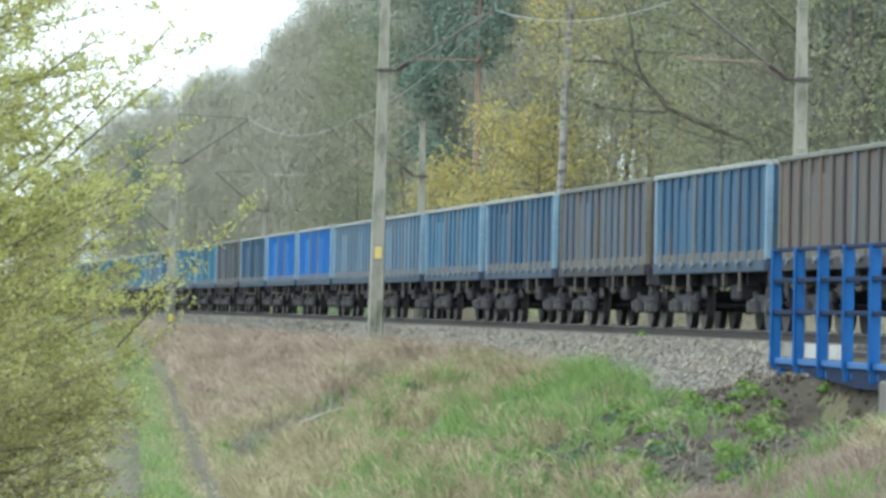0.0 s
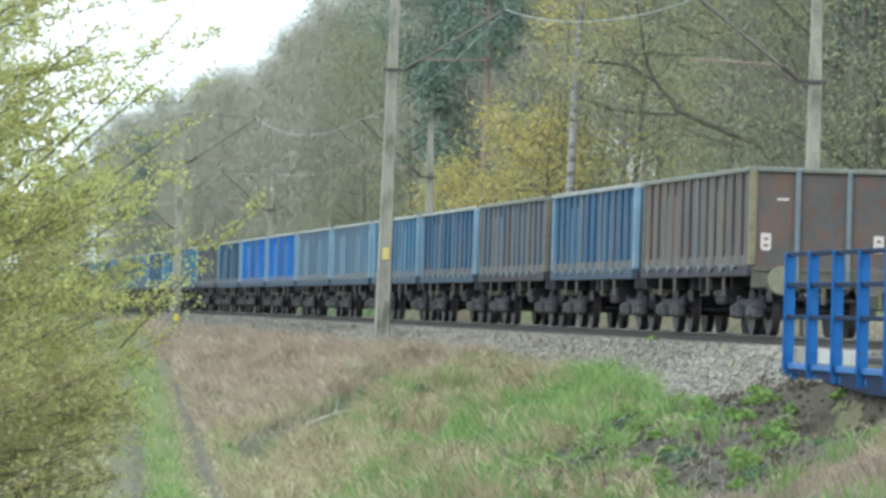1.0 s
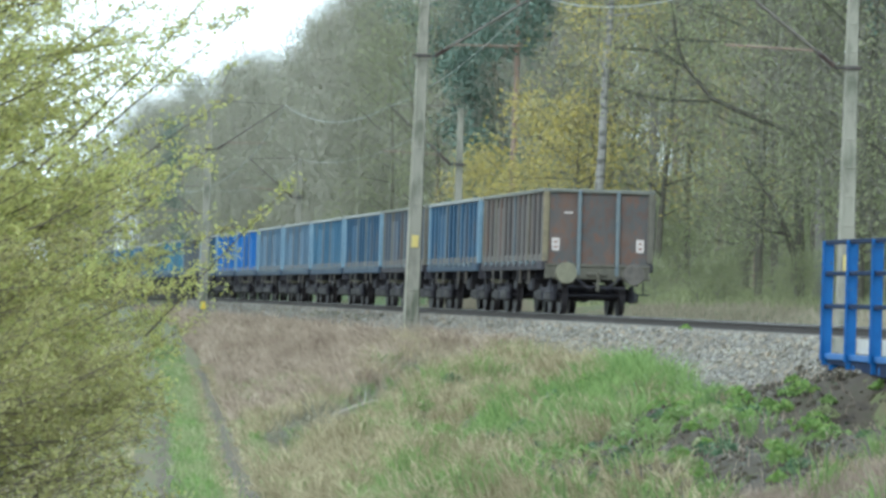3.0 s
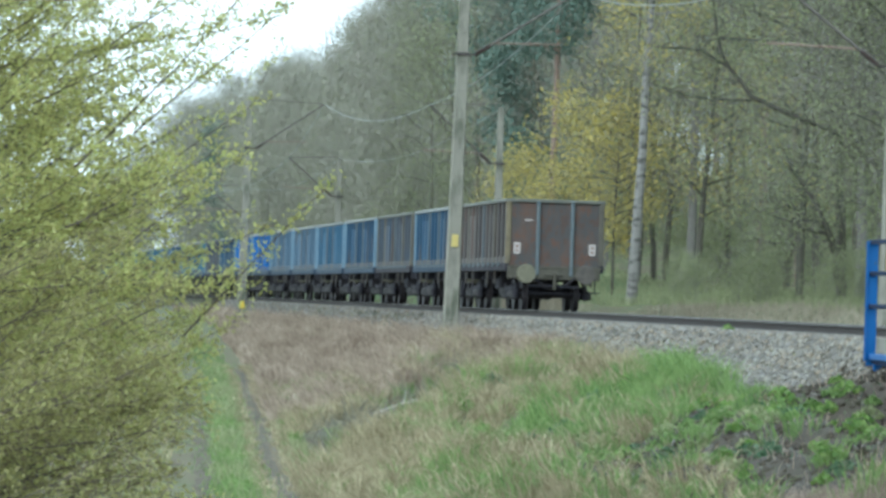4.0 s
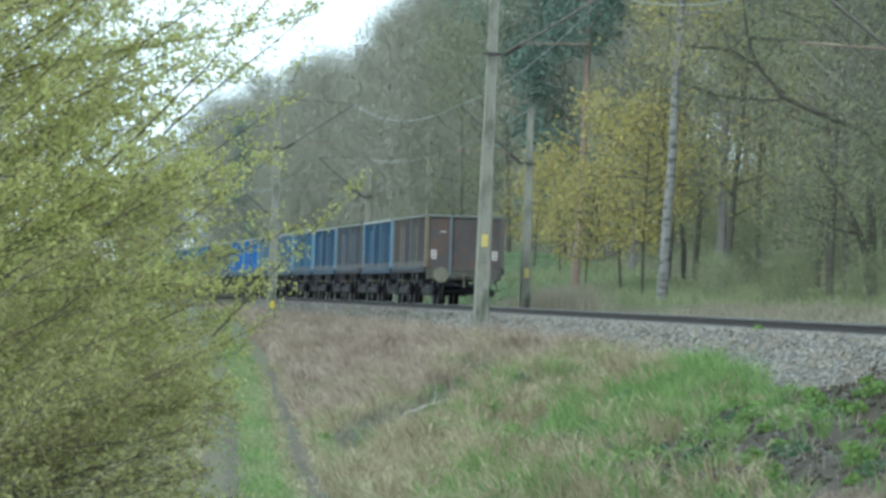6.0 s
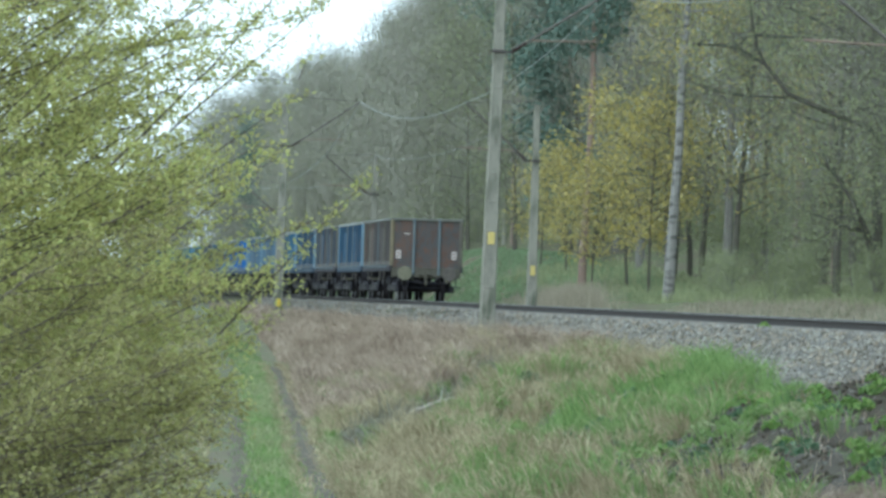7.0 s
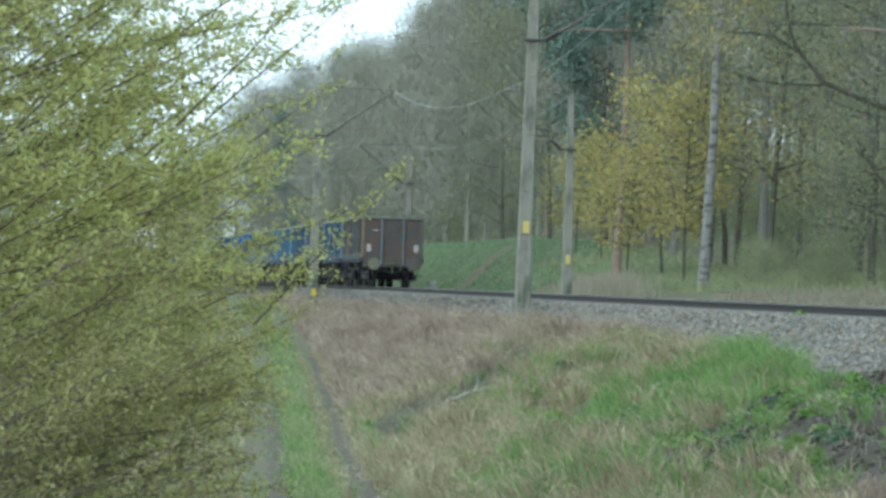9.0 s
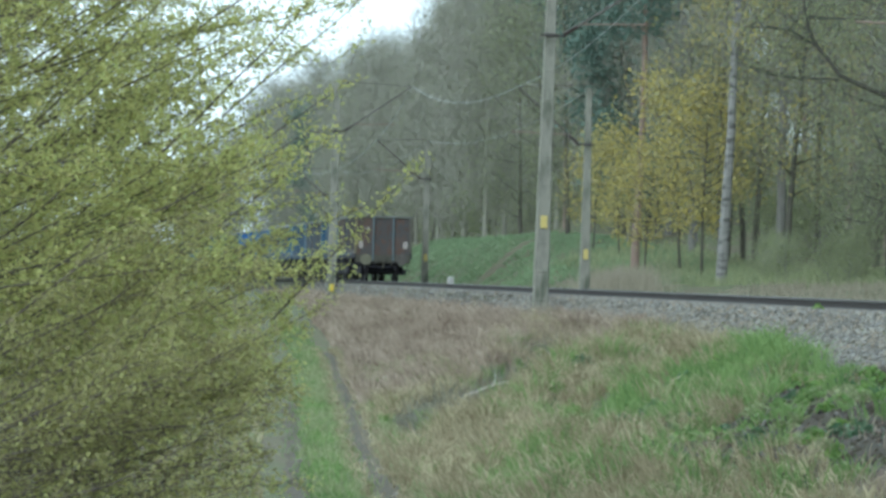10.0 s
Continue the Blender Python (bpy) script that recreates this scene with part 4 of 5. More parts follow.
    blades("undergrowth", s, la, rng.uniform(0.15, 0.6, n), rng.uniform(0.02, 0.05, n), rng.uniform(0.2, 1.0, n), M_WOOD_LEAF, "low olive undergrowth at the wood's edge")


meadow()


def soil_patch():
    ss, ls = np.arange(-13, 21, 0.4), np.arange(-9.4, -2.1, 0.2)
    v, f = [], []
    for i, s in enumerate(ss):
        for j, la in enumerate(ls):
            edge = 0.09 - 0.1 * ((s - 0.5) / 12.5) ** 4 - 0.1 * ((la + (5.5 if s < 8 else 5.0)) / (3.3 if s < 8 else 2.0)) ** 4 + 0.05 * float(wobble(s * 0.8, la * 1.7, 9.0))
            v.append(place(la, s, float(ground_z(s, la)) + min(0.035, edge) + 0.05 * float(wobble(s * 3.1, la * 5.3, 2.0)))[:])
            if i and j:
                k = len(ls)
                a = i * k + j
                f.append((a - k - 1, a - 1, a, a - k))
    tagged(soup("soil_patch", v, f, M_SOIL), "dark damp stony soil below the bridge, its tone deepened for shade", "soil", kind="structure")


soil_patch()


def gully():
    """Brown soil sheet that paints the shade in the bank's fold, and dead brush."""
    ls = np.arange(-10.0, -4.7, 0.25)
    v, f = [], []
    for i, la in enumerate(ls):
        mid = 47.3 + 3.2 * (la + 5) + 1.3 * math.sin(la * 2.9) + 0.8 * math.sin(la * 6.1 + 1)
        for j, o in enumerate((-3.4, -1.4, 0.6, 2.8, 5.0)):
            o = o + 0.7 * math.sin(la * 3.1 + j)
            v.append(place(la, mid + o, float(ground_z(mid + o, la)) + (0.03 if 0 < j < 4 else -0.03))[:])
            if i and j:
                a = i * 5 + j
                f.append((a - 6, a - 1, a, a - 5))
    tagged(soup("gully_soil", v, f, M_FOLD_SHADE), "brown soil darkened to paint the shade in a fold of the bank", "soil", kind="structure")
    n = 2600
    la = rng.uniform(-10.0, -4.8, n)
    s = 47.3 + 3.2 * (la + 5) + rng.normal(1.0, 2.2, n)
    p = np.array([place(a, b, 0)[:] for a, b in zip(la, s)])
    p[:, 2] = ground_z(s, la) + 0.02
    d = rng.normal(0, 0.5, (n, 3)) + np.array([0.1, 0, 0.55])
    d *= (rng.uniform(0.25, 0.7, n) / np.linalg.norm(d, axis=1))[:, None]
    tagged(soup("dead_brush", *slivers(p, d, rng.uniform(0.01, 0.025, n)), M_TWIG_DARK), "dark dead brushwood and stalks in the fold of the bank", "brush", kind="stuff")


def weed(s, la, size, mat, label):
    """A low leafy weed: a rosette of broad leaves on short stalks."""
    n = 90
    a = rng.uniform(0, 2 * np.pi, n)
    rr = size * rng.random(n) ** 0.6
    c = np.stack([rr * np.cos(a), rr * np.sin(a), size * 0.75 * (1 - (rr / size) ** 2) * rng.uniform(0.4, 1.1, n) + 0.03], -1)
    u = rng.normal(0, 1, (n, 3))
    u /= np.linalg.norm(u, axis=1)[:, None]
    w = np.cross(u, rng.normal(0, 1, (n, 3)))
    w /= np.linalg.norm(w, axis=1)[:, None]
    k = rng.uniform(0.035, 0.07, n)[:, None]
    v = np.stack([c - u * k, c + w * k * 0.55, c + u * k * 1.1, c - w * k * 0.55], 1).reshape(-1, 3)
    i = 4 * np.arange(n)[:, None]
    ob = soup("weed", v, np.concatenate([i + [0, 1, 2], i + [0, 2, 3]], 0), mat)
    ob.matrix_basis = TRACK @ pose(la, s, float(ground_z(s, la)))
    return tagged(ob, label, "weed", "weeds on the bank")


for i in range(145):
    s_ = rng.uniform(-11, 13)
    l_ = -3.3 - 4.9 * rng.random() ** 0.9
    weed(s_, l_, rng.uniform(0.1, 0.34), (M_WEED, M_GREEN, M_WEED, M_OLIVE_LEAF, M_WEED, M_NETTLE)[i % 6], "leafy bright green weed on the stony bank")
for i in range(34):
    s_ = rng.uniform(2, 46)
    l_ = rng.uniform(-9.6, -4.4)
    weed(s_, l_, rng.uniform(0.16, 0.36), (M_NETTLE, M_NETTLE, M_WEED, M_GREEN)[i % 4], "dark green leafy weed among the dry grass")
for s_, l_ in ((33.0, -1.35), (6.5, -2.6)):
    weed(s_, l_, 0.16, M_WEED, "small green weed growing out of the ballast")

# sparse dead stalks and young shoots on the soil
n = 1500
s_, l_ = scatter(n, -11, 13, -8.4, -2.9)
blades("dry_grass", s_, l_, rng.uniform(0.08, 0.4, n), rng.uniform(0.006, 0.014, n), rng.uniform(0.2, 1.2, n), M_RUST_GRASS, "sparse dead stalks on the dark soil")
n = 1600
s_, l_ = scatter(n, -10, 13, -8.0, -3.0)
blades("green_grass", s_, l_, rng.uniform(0.05, 0.16, n), rng.uniform(0.01, 0.022, n), rng.uniform(0.3, 1.2, n), M_NETTLE, "sparse young shoots on the dark soil")

# ---- trees ----
# the wood keeps its own stream of random numbers
rng.bit_generator.state = {"bit_generator": "PCG64", "state": {"state": 89301847612169755841027879460376815322, "inc": 261136684632268670825940853076396136793}, "has_uint32": 0, "uinteger": 0}


def leaves_at(c, size, flat=0.0, long=1.0):
    n = len(c)
    u = rng.normal(0, 1, (n, 3)) * np.array([1, 1, 1 - flat])
    u /= np.linalg.norm(u, axis=1)[:, None]
    w = np.cross(u, rng.normal(0, 1, (n, 3)))
    w /= np.linalg.norm(w, axis=1)[:, None]
    k = (size * rng.uniform(0.6, 1.3, n))[:, None]
    v = np.stack([c - u * k * long, c + w * k * 0.6, c + u * k * long, c - w * k * 0.6], 1).reshape(-1, 3)
    return v, (4 * np.arange(n)[:, None] + np.array([0, 1, 2, 3]))


def slivers(a, d, width):
    """Thin flat twigs from points a along d."""
    n = len(a)
    w = np.cross(d, rng.normal(0, 1, (n, 3)))
    w /= np.linalg.norm(w, axis=1)[:, None] + 1e-9
    w *= (width / 2)[:, None] if np.ndim(width) else width / 2
    v = np.stack([a - w, a + w, a + d], 1).reshape(-1, 3)
    return v, (3 * np.arange(n)[:, None] + np.array([0, 1, 2]))


def leaflets(c, size):
    """Small pointed leaves for trees that stand far off."""
    n = len(c)
    u = rng.normal(0, 1, (n, 3))
    u /= np.linalg.norm(u, axis=1)[:, None]
    w = np.cross(u, rng.normal(0, 1, (n, 3)))
    w /= np.linalg.norm(w, axis=1)[:, None]
    k = (size * rng.uniform(0.6, 1.3, n))[:, None]
    v = np.stack([c - u * k + w * k * 0.6, c - u * k - w * k * 0.6, c + u * k * 1.2], 1).reshape(-1, 3)
    return v, (3 * np.arange(n)[:, None] + np.array([0, 1, 2]))


def tree(name, label, H, r, first, n_limb, reach, lift, bark, leaf=None, n_leaf=0, leaf_size=0.1, n_twig=0, twig_len=0.9, twig_w=0.02, lean=0.02, clump=0.35, sub=4, droop=0.0, twig_mat=None):
    V, F = [], []
    trunk = limb_path((0, 0, -0.5), (rng.normal(0, lean), rng.normal(0, lean), 1), H + 0.5, 0.03, 0.025, 9)
    pipe(V, F, trunk, r, r * 0.15, 8)
    T = np.array(trunk)
    ends = []
    LV, LF = [], []
    for i in range(n_limb):
        h = first + (1 - first) * (i + rng.random()) / n_limb
        p = np.array([np.interp(h, np.linspace(0, 1, len(T)), T[:, k]) for k in range(3)])
        az = i * 2.4 + rng.normal(0, 0.4)
        prof = math.sin(math.pi * min(1, max(0.12, (1 - h) / (1 - first) * 0.72 + 0.12)))
        L = reach * prof * rng.uniform(0.7, 1.2)
        up = rng.uniform(0.15, 0.75) - droop
        path = limb_path(p, (math.cos(az), math.sin(az), up), L, lift, 0.13, 6)
        rr = max(0.012, r * 0.32 * (1 - h) + 0.012)
        pipe(LV, LF, path, rr, 0.008, 4)
        for k in range(sub):
            q = path[2 + k % 5]
            d = np.array(path[3]) - np.array(path[1])
            d = d / np.linalg.norm(d) + rng.normal(0, 0.55, 3)
            sp = limb_path(q, d / np.linalg.norm(d), L * rng.uniform(0.25, 0.55), lift, 0.16, 3)
            pipe(LV, LF, sp, 0.012, 0.005, 3)
            ends += sp[1:]
        ends += path[3:]
    E = np.array(ends)
    root = new(name)
    tagged(root, label, "tree", "trees of the wood")
    soup("trunk", np.concatenate(V), np.concatenate(F), bark, root)
    soup("branching", np.concatenate(LV), np.concatenate(LF), bark, root)
    if n_twig:
        a = E[rng.integers(0, len(E), n_twig)] + rng.normal(0, clump, (n_twig, 3))
        d = rng.normal(0, 0.6, (n_twig, 3)) + np.array([0, 0, 0.55])
        d *= (twig_len * rng.uniform(0.4, 1.2, n_twig) / np.linalg.norm(d, axis=1))[:, None]
        soup("twig_spray", *slivers(a, d, twig_w * rng.uniform(0.5, 1.2, n_twig)), twig_mat or M_TWIG, root)
    if leaf:
        mats = leaf if isinstance(leaf, list) else [leaf]
        for m in mats:
            c = E[rng.integers(0, len(E), n_leaf // len(mats))]
            c = c + rng.normal(0, clump, c.shape)
            soup("crown", *leaflets(c, leaf_size), m, root)
    return root


def grow(root, s, la, turn, size=1.0):
    m = TRACK @ pose(la, s, float(ground_z(s, la)) - 0.1, 0, 0, turn) @ Matrix.Diagonal((size, size, size, 1))
    return m


PROTO = {
    "bare": [tree("bare_tree", "tall grey leafless deciduous tree with fine twigs", 19, 0.20, 0.20, 26, 4.2, 0.10, M_BARK, M_WOOD_LEAF, 1500, 0.05, 6200, 1.25, 0.038, clump=0.6, sub=4, twig_mat=M_TWIG) for _ in range(3)],
    "bud": [tree("budding_tree", "slender tree with sparse olive spring leaves", 16, 0.15, 0.10, 26, 4.0, 0.06, M_BARK_DARK, M_WOOD_LEAF, 9500, 0.058, 3200, 1.15, 0.024, clump=0.6, sub=5, twig_mat=M_TWIG_DARK) for _ in range(3)],
    "yellow": [tree("maple_tree", "maple tree with yellow spring foliage", 15, 0.15, 0.22, 30, 3.4, 0.05, M_BARK_DARK, [M_YELLOW_LEAF, M_WOOD_LEAF, M_OCHRE_LEAF], 6600, 0.07, 1600, 0.8, 0.02, clump=0.36, sub=4, twig_mat=M_TWIG_DARK) for _ in range(2)],
    # distant trees: pale twig tones, on the bark too, carry painted haze
    "far": [tree("bare_tree", "tall leafless tree in a dense wood, its greys paled for haze", 19, 0.20, 0.12, 22, 4.4, 0.10, M_TWIG, M_WOOD_LEAF, 2200, 0.06, 5200, 1.55, 0.052, clump=0.85, sub=3, twig_mat=M_TWIG_HAZED) for _ in range(3)],
    "fir": [tree("spruce_tree", "dense dark blue-green conifer among bare trees", 20, 0.2, 0.14, 38, 3.0, -0.02, M_BARK_DARK, M_NEEDLE, 17000, 0.11, 0, 0.8, 0.02, clump=0.5, sub=4, droop=0.2)],
    "oak": [tree("oak_tree", "leafless dark tree with heavy crooked limbs", 15, 0.24, 0.2, 20, 5.5, 0.04, M_BARK_DARK, M_WOOD_LEAF, 3000, 0.055, 4000, 1.2, 0.024, lean=0.06, clump=0.55, sub=6, twig_mat=M_TWIG_DARK)],
    "pine": [tree("pine_tree", "tall pine with a reddish trunk and dark needles", 21, 0.21, 0.50, 26, 3.6, 0.02, M_BARK_PINE, M_NEEDLE, 12000, 0.10, 0, 0.8, 0.02, clump=0.45, sub=5) for _ in range(2)],
    "birch": [tree("birch_tree", "birch with a pale trunk and thin yellow-green leaves", 19, 0.23, 0.45, 22, 2.6, 0.03, M_BARK_BIRCH, M_YELLOW_LEAF, 3000, 0.07, 1200, 0.9, 0.02, lean=0.01, clump=0.4)],
    "shrub": [tree("forest_shrub", "low shrub with olive spring leaves at the wood's edge", 3.6, 0.05, 0.05, 16, 2.0, 0.10, M_BARK, [M_WOOD_LEAF, M_OLIVE_LEAF], 3400, 0.055, 700, 0.7, 0.016, clump=0.34, sub=2) for _ in range(2)],
    "gold": [tree("young_maple", "young maple with bright golden spring leaves", 7.0, 0.07, 0.30, 26, 2.7, 0.04, M_BARK_DARK, [M_YELLOW_LEAF, M_YELLOW_LEAF, M_OCHRE_LEAF], 3300, 0.085, 0, 0.7, 0.018, clump=0.3, sub=3)],
}
USED = {k: 0 for k in PROTO}


def plant(kind, s, la, size=1.0, turn=None):
    k = USED[kind]
    USED[kind] += 1
    src = PROTO[kind][k % len(PROTO[kind])]
    m = grow(src, s, la, rng.uniform(0, 360) if turn is None else turn, size)
    if k < len(PROTO[kind]):
        src.matrix_basis = m
        return src
    ob = copy_thing(src, m)
    ob.matrix_basis = m
    return ob


def crooked_tree(s, la):
    """A forked dark tree whose heavy limbs lean out over the verge, local x across the track."""
    V, F = [], []
    limbs = (((0.0, -0.4), (-0.08, 0.5), (-0.3, 1.45), (-0.66, 2.35), (-1.0, 3.1), (-1.6, 4.0), (-2.0, 4.7)), 0.17, 0.04,
             ((-0.6, 2.25), (-1.06, 2.3), (-1.6, 2.6), (-2.3, 2.75)), 0.08, 0.02,
             ((0.56, -0.4), (0.35, 1.9), (0.43, 3.3), (0.3, 4.6), (-0.57, 5.55), (-1.88, 6.05), (-3.2, 6.55), (-3.95, 7.5), (-4.35, 8.6), (-4.7, 9.9)), 0.16, 0.03,
             ((-4.26, 8.4), (-3.5, 8.35), (-2.5, 8.4), (-1.6, 8.7)), 0.045, 0.015,
             ((-4.0, 7.5), (-4.9, 7.95), (-5.6, 8.1), (-6.4, 8.0)), 0.045, 0.015,
             ((-3.2, 6.45), (-4.5, 6.4), (-5.8, 6.65), (-6.6, 6.9)), 0.04, 0.012,
             ((0.3, 4.6), (0.5, 6.4), (0.2, 8.5), (0.9, 10.8), (0.8, 13.0)), 0.12, 0.03)
    root = empty("oak_tree", TRACK @ pose(la, s, float(ground_z(s, la)) - 0.05), "forked dark tree with crooked limbs leaning over the verge", "tree", "trees of the wood")
    ends = []
    for pts, r0, r1 in zip(limbs[0::3], limbs[1::3], limbs[2::3]):
        k = np.linspace(0, len(pts) - 1, 4 * len(pts))
        x, z = (np.interp(k, range(len(pts)), [q[c] for q in pts]) for c in (0, 1))
        x, z = x + 0.04 * np.sin(k * 3.1), z + 0.04 * np.sin(k * 2.3)
        path = np.stack([x, 0.25 * np.sin(k * 1.1 + r0 * 40), z], -1)
        pipe(V, F, path, r0, r1, 8)
        ends.append(path[len(path) // 3:])
        for q in path[len(path) // 3::3]:
            twig = limb_path(q, rng.normal(0, 1, 3) * np.array([1, 1, 0.5]) + np.array([-0.5, 0, 0.3]), rng.uniform(0.6, 1.8), 0.03, 0.2, 4)
            pipe(V, F, twig, 0.022, 0.006, 4)
            ends.append(np.array(twig[1:]))
    soup("trunk", np.concatenate(V), np.concatenate(F), M_BARK_DARK, root)
    E = np.concatenate(ends)
    a = E[rng.integers(0, len(E), 1500)] + rng.normal(0, 0.35, (1500, 3))
    soup("twig_spray", *slivers(a, rng.normal(0, 0.4, (1500, 3)), 0.016 * np.ones(1500)), M_TWIG_DARK, root)
    c = E[rng.integers(0, len(E), 2600)] + rng.normal(0, 0.5, (2600, 3))
    soup("crown", *leaflets(c, 0.055), M_WOOD_LEAF, root)


def forest():
    # trees that stand out
    ob = plant("birch", 115, 8.45, 1.0, 0)
    ob.matrix_basis = ob.matrix_basis @ pose(0, 0, 0, 0, 1.9, 0)
    crooked_tree(85, 10.98)
    plant("pine", 143, 8.7, 1.0, 30)
    plant("pine", 206, 14, 1.0, 10)
    plant("pine", 72, 14, 0.9, 60)
    plant("pine", 235, 16, 1.0, 160)
    for s, la, k in ((130, 10.6, 0.9), (122, 12.0, 1.05), (104, 13.5, 0.95), (140, 13.5, 1.0)):
        plant("yellow", s, la, k)
    for s, la, k in ((168, 9.8, 0.78), (158, 9.9, 0.72), (136, 8.2, 0.8), (127, 9.4, 1.05), (139, 10.2, 1.15)):
        plant("gold", s, la, k)
    for s, la, k in ((174, 12.8, 1.0), (180, 12.5, 0.95), (186, 13.5, 0.9), (192, 16.0, 0.8), (214, 17.0, 0.7), (66, 12.5, 0.9), (62, 15, 0.95)):
        plant("fir", s, la, k)
    for s, la, k in ((78, 11.8, 1.0), (69, 10.6, 1.1), (92, 12.2, 0.9), (60, 9.0, 1.0)):
        plant("oak", s, la, k)
    # ranks of the wood, from its edge inwards
    for lat0, lat1, s0, s1, step in ((8.5, 11.5, 56, 430, 6.4), (12, 17, 58, 430, 8.0), (18, 25, 80, 400, 11), (27, 36, 110, 400, 15), (40, 62, 150, 420, 20)):
        s = s0
        while s < s1:
            la = rng.uniform(lat0, lat1) + (3.0 if s > 150 and lat0 < 12 else 0)
            r = rng.random()
            if 96 < s < 165 and lat0 < 12:
                s += step * 1.7
                la += 3.2 if s < 150 else 0
                kind = "yellow" if r < 0.55 else "bud"
            elif s < 110:
                kind = "bud" if r < 0.8 else "bare"
            elif s < 190:
                kind = "yellow" if r < 0.25 and s < 165 else ("bud" if r < 0.5 else ("pine" if r < 0.6 else "bare"))
            else:
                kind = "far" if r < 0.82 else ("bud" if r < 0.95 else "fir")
            if 168 < s < 248 and lat0 < 12 and r < 0.6:
                s += step
                continue
            plant(kind, s, la, rng.uniform(0.82, 1.1) * (1 - 0.17 * float(smooth01(230, 330, s))) * (0.9 if la > 17 else 1))
            s += step * rng.uniform(0.6, 1.4) * (0.9 + min(s, 200) / 280)
    # low growth at the wood's edge and under the trees
    for i in range(14):
        plant("shrub", rng.uniform(66, 112), rng.uniform(8.2, 11.5), rng.uniform(0.28, 0.5))
    for i in range(20):
        s = rng.uniform(88, 178)
        plant("shrub", s, rng.uniform(12.5, 20) + 0.03 * (s - 88), rng.uniform(0.55, 1.05))
    for i in range(30):
        plant("shrub", rng.uniform(172, 340), rng.uniform(13.5, 28), rng.uniform(1.0, 1.8))
    # beyond the field path
    for i in range(10):
        s = rng.uniform(70, 330)
        plant("shrub", s, -16 - 0.06 * s - rng.uniform(0, 14), rng.uniform(0.8, 1.5))
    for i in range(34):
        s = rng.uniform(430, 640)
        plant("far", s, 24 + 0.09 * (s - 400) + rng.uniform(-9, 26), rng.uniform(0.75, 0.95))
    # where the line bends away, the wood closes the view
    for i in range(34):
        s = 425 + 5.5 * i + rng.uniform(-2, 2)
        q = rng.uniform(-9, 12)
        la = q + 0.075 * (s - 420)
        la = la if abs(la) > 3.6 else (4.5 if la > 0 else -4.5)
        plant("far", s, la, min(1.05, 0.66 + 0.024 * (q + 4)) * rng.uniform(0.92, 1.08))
    for i in range(14):
        s = rng.uniform(340, 440)
        plant("far", s, -16 - rng.uniform(0, 26), rng.uniform(0.42, 0.58))
    for i in range(9):
        s = rng.uniform(120, 300)
        plant("bud", s, -9 - 0.035 * s - rng.uniform(0, 10), rng.uniform(0.2, 0.3))


forest()
gully()

# ---- the bush in front ----


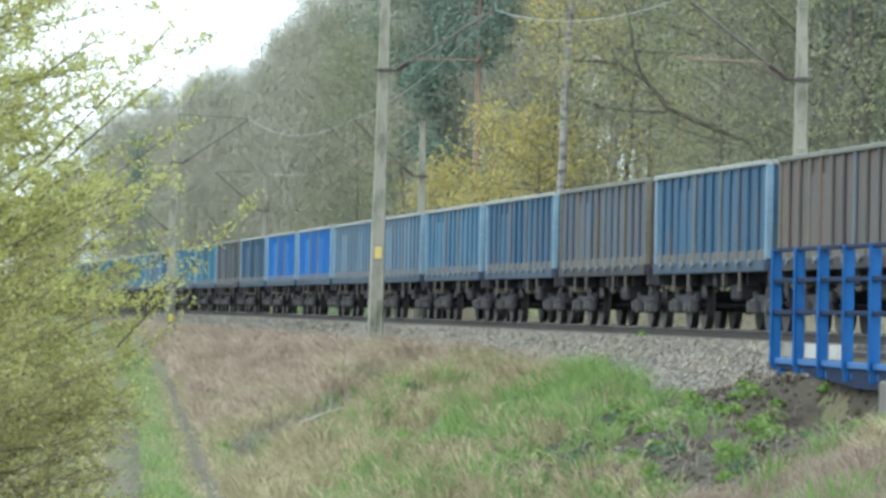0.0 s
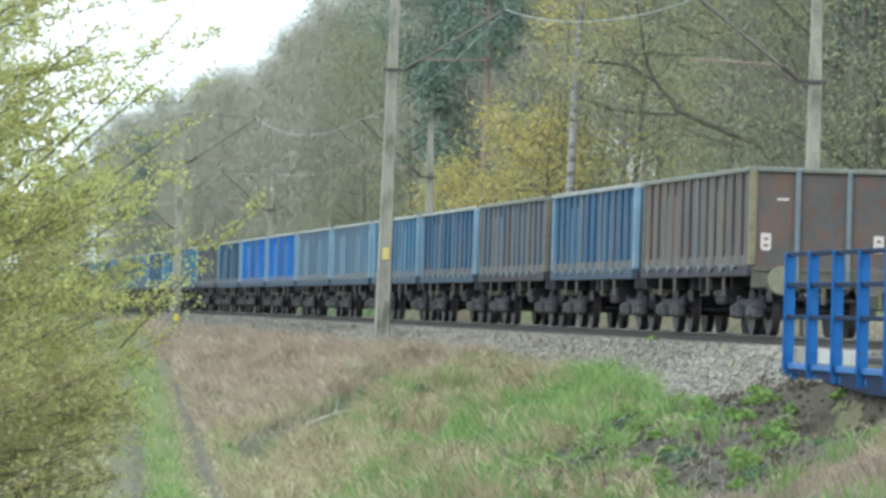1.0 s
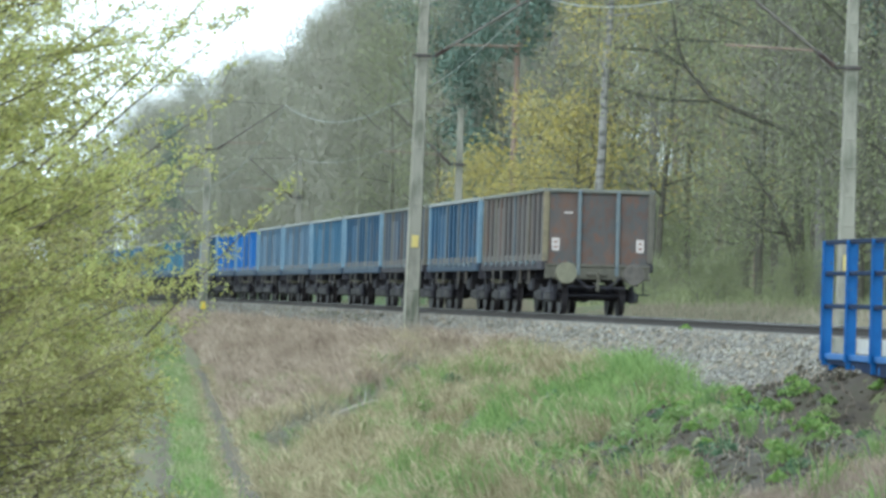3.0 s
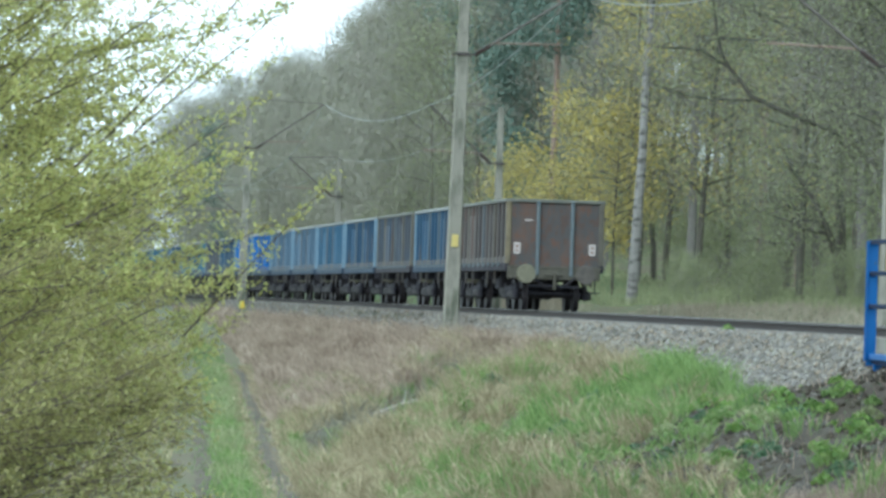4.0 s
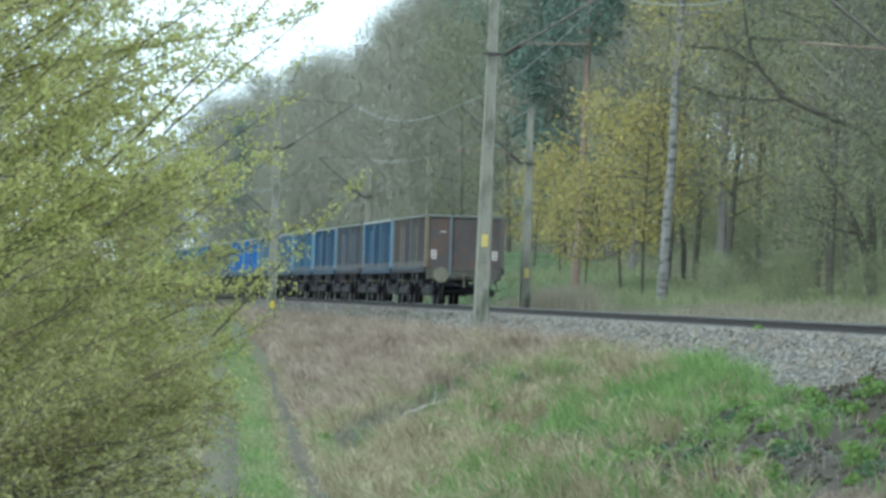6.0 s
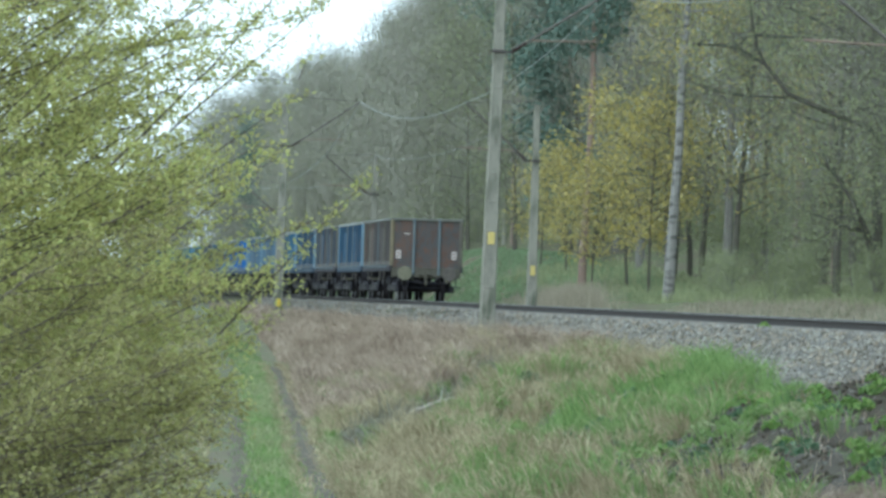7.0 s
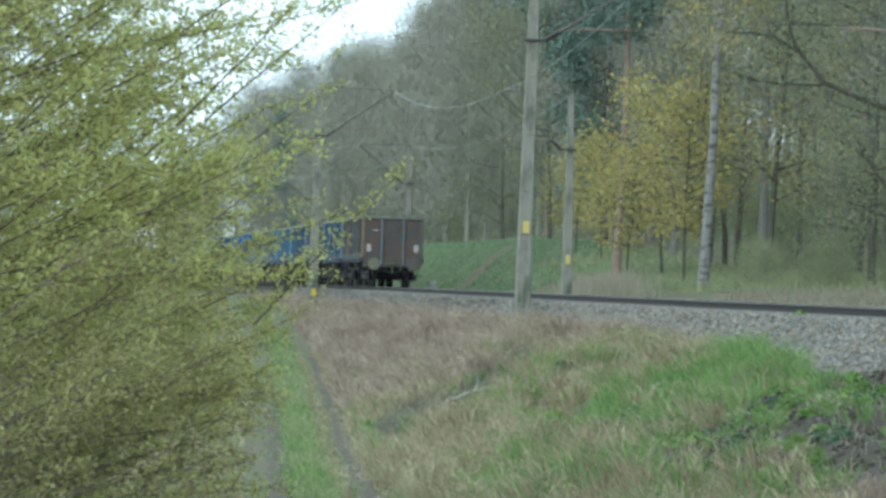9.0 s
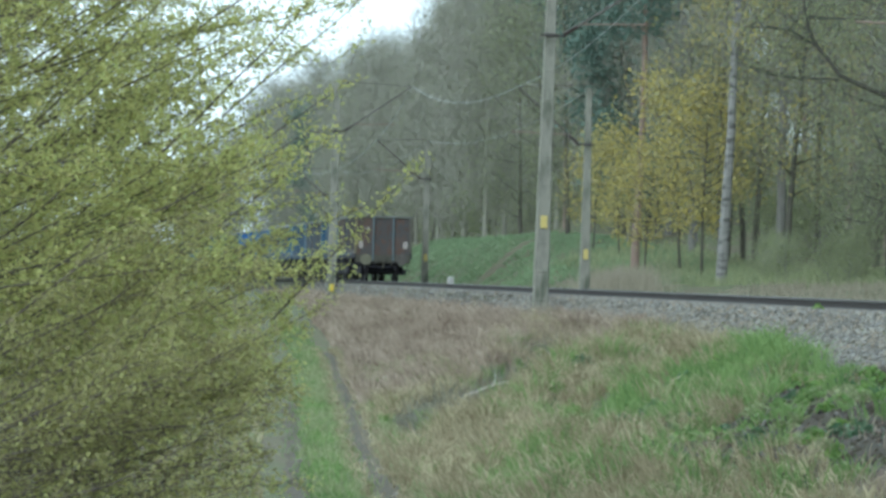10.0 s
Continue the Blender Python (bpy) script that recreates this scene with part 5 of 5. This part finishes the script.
def bush(name, label, seed_branches, base, y_mid, x_span, z_span, sprays=(), leaf=None, shift=0.0):
    root = empty(name, pose(*base), label, "bush", "bushes beside the path")
    V, F, TV, TF, LC = [], [], [], [], []
    tv_n = 0
    for i in range(seed_branches + len(sprays)):
        z0 = rng.uniform(*z_span)
        x0 = rng.uniform(*x_span)
        ang = radians(rng.uniform(10, 30) + 5.0 * np.clip(z0 + 1, 0, 3))
        ze = z0 + (-1.5 - x0) * math.tan(ang) * 0.75
        x1 = float(np.interp(ze, [-2.5, -0.5, 0.2, 0.8, 1.4, 2.2, 3.4, 5], [-1.95, -1.85, -1.65, -1.55, -1.7, -2.25, -2.3, -2.1])) + shift + rng.normal(0, 0.2 + 0.22 * float(smooth01(1.4, 2.2, ze))) - (rng.random() ** 2) * 1.8
        if i >= seed_branches:
            x0, z0, x1, ze = sprays[i - seed_branches]
            ang = math.atan2(ze - z0, x1 - x0)
        L = max(0.8, (x1 - x0) / math.cos(ang))
        y0 = y_mid + rng.normal(0, 1.3)
        d = (math.cos(ang), rng.normal(0, 0.16), math.sin(ang) * (0.75 if i < seed_branches else 1.0))
        path = limb_path((x0 - base[0], y0 - base[1], z0 - base[2]), d, L, 0.015 if i < seed_branches else 0.0, 0.085 if i < seed_branches else 0.03, 10)
        pipe(V, F, path, 0.008 + 0.0018 * L, 0.003, 5)
        if i % 4 == 0 and x0 < -6.3:
            stem = [np.array([rng.normal(0, 0.4), rng.normal(0, 0.4), -0.3]), np.array(path[0]) * np.array([0.35, 0.5, 0.5]), np.array(path[0])]
            pipe(V, F, stem, 0.04, 0.02, 6)
        P = np.array(path)
        sparse = i >= seed_branches
        m = int(5 + L * 6) if sparse else int(10 + L * 5)
        for k in range(m):
            t = (k + rng.random()) / m
            q = np.array([np.interp(t, np.linspace(0, 1, len(P)), P[:, c]) for c in range(3)])
            dd = np.array(d) + rng.normal(0, 0.62, 3) * np.array([1, 1.3, 1]) + np.array([0.1, 0, -0.02])
            sub = limb_path(q, dd / np.linalg.norm(dd), (rng.uniform(0.12, 0.42) if sparse else rng.uniform(0.3, 1.0)) * (1.1 - 0.6 * t), 0.02, 0.09, 4)
            pipe(TV, TF, sub, 0.005, 0.002, 3)
            S2 = np.array(sub)
            nl = int(rng.integers(12, 28) if sparse else rng.integers(24, 50) * (1 - 0.3 * t * float(smooth01(1.2, 2.0, ze))))
            tt = rng.random(nl)
            pts = np.stack([np.interp(tt, np.linspace(0, 1, 5), S2[:, c]) for c in range(3)], -1)
            LC.append(pts + rng.normal(0, 0.045, pts.shape))
    soup("branching", np.concatenate(V), np.concatenate(F), M_BUSH_TWIG, root)
    soup("twig_spray", np.concatenate(TV), np.concatenate(TF), M_BUSH_TWIG, root)
    C = np.concatenate(LC)
    zz = C[:, 2] + base[2]
    keep = rng.random(len(C)) < 0.40 + 0.60 * smooth01(-2.0, -0.2, zz)
    soup("foliage", *leaves_at(C[keep], 0.0235, 0.0, 1.25), leaf or M_BUSH_LEAF, root)


ARCHING = "spreading bush with arching twigs and fresh yellow-green leaves"
bush("hornbeam_bush", ARCHING, 104, (-8.5, 50, -3.0), 50, (-8.0, -4.0), (-3.3, 2.6),
     ((-2.9, 1.45, -0.92, 3.3), (-2.5, 1.9, -1.0, 3.35), (-3.4, 2.1, -1.9, 2.8), (-3.0, 0.85, -1.2, 2.35), (-1.9, -0.2, -0.37, 1.5), (-2.4, 0.4, -0.84, 0.95),
      (-2.9, 0.75, -1.35, 1.1), (-3.0, 1.4, -1.6, 2.2), (-2.5, -0.1, -1.15, 0.65), (-3.0, 2.6, -1.6, 3.6), (-2.5, -0.6, -1.3, 0.1), (-2.9, 0.4, -1.4, 1.6)))
bush("hornbeam_bush", ARCHING, 104, (-9.0, 54, -3.0), 54, (-8.8, -4.2), (-2.6, 4.2))
bush("hornbeam_bush", ARCHING, 78, (-10.5, 58, -3.0), 58, (-10.0, -5.5), (-1.6, 4.8), shift=-0.75)
bush("hornbeam_bush", "low straggling bush with brownish twigs and sparse fresh leaves", 74, (-7.0, 47, -3.1), 47, (-6.5, -3.2), (-3.4, -1.0),
     ((-3.9, -2.6, -1.9, -2.0), (-4.0, -2.2, -1.8, -1.5), (-3.8, -1.8, -1.75, -1.1), (-3.9, -1.4, -1.8, -0.7)), M_BROWN_LEAF)

# ---- fallen branch in the gully ----
V, F = [], []
pipe(V, F, limb_path((0, 0, 0.05), (0.75, 0.5, 0.28), 1.7, 0.0, 0.12, 6), 0.035, 0.014, 6)
pipe(V, F, limb_path((0.7, 0.5, 0.3), (0.2, 0.6, 0.5), 0.6, 0.0, 0.12, 4), 0.014, 0.006, 5)
fb = soup("fallen_branch", np.concatenate(V), np.concatenate(F), M_PALE_WOOD)
fb.matrix_basis = TRACK @ pose(-8.25, 38.5, float(ground_z(38.5, -8.25)) + 0.12)
tagged(fb, "pale bare fallen branch lying in the grass", "fallen branch")


def motions():
    for k, w in enumerate(WAGONS):
        walk(w, [(t, TRACK @ pose(0, s + PITCH * k, 0)) for t, s in RUN])
    # the wheelsets of the last wagons roll
    ts = [i / 30 for i in range(301)]
    dist = np.interp(ts, [t for t, _ in RUN], [s for _, s in RUN])
    for w in WAGONS[:2]:
        for b in w.children:
            if b.name.startswith("bogie"):
                for ws in b.children:
                    if ws.name.startswith("wheelset"):
                        y = ws.location.y
                        walk(ws, [(t, pose(0, y, 0.46, -math.degrees(d / 0.46) % 360, 0, 0)) for t, d in zip(ts, dist)])


motions()
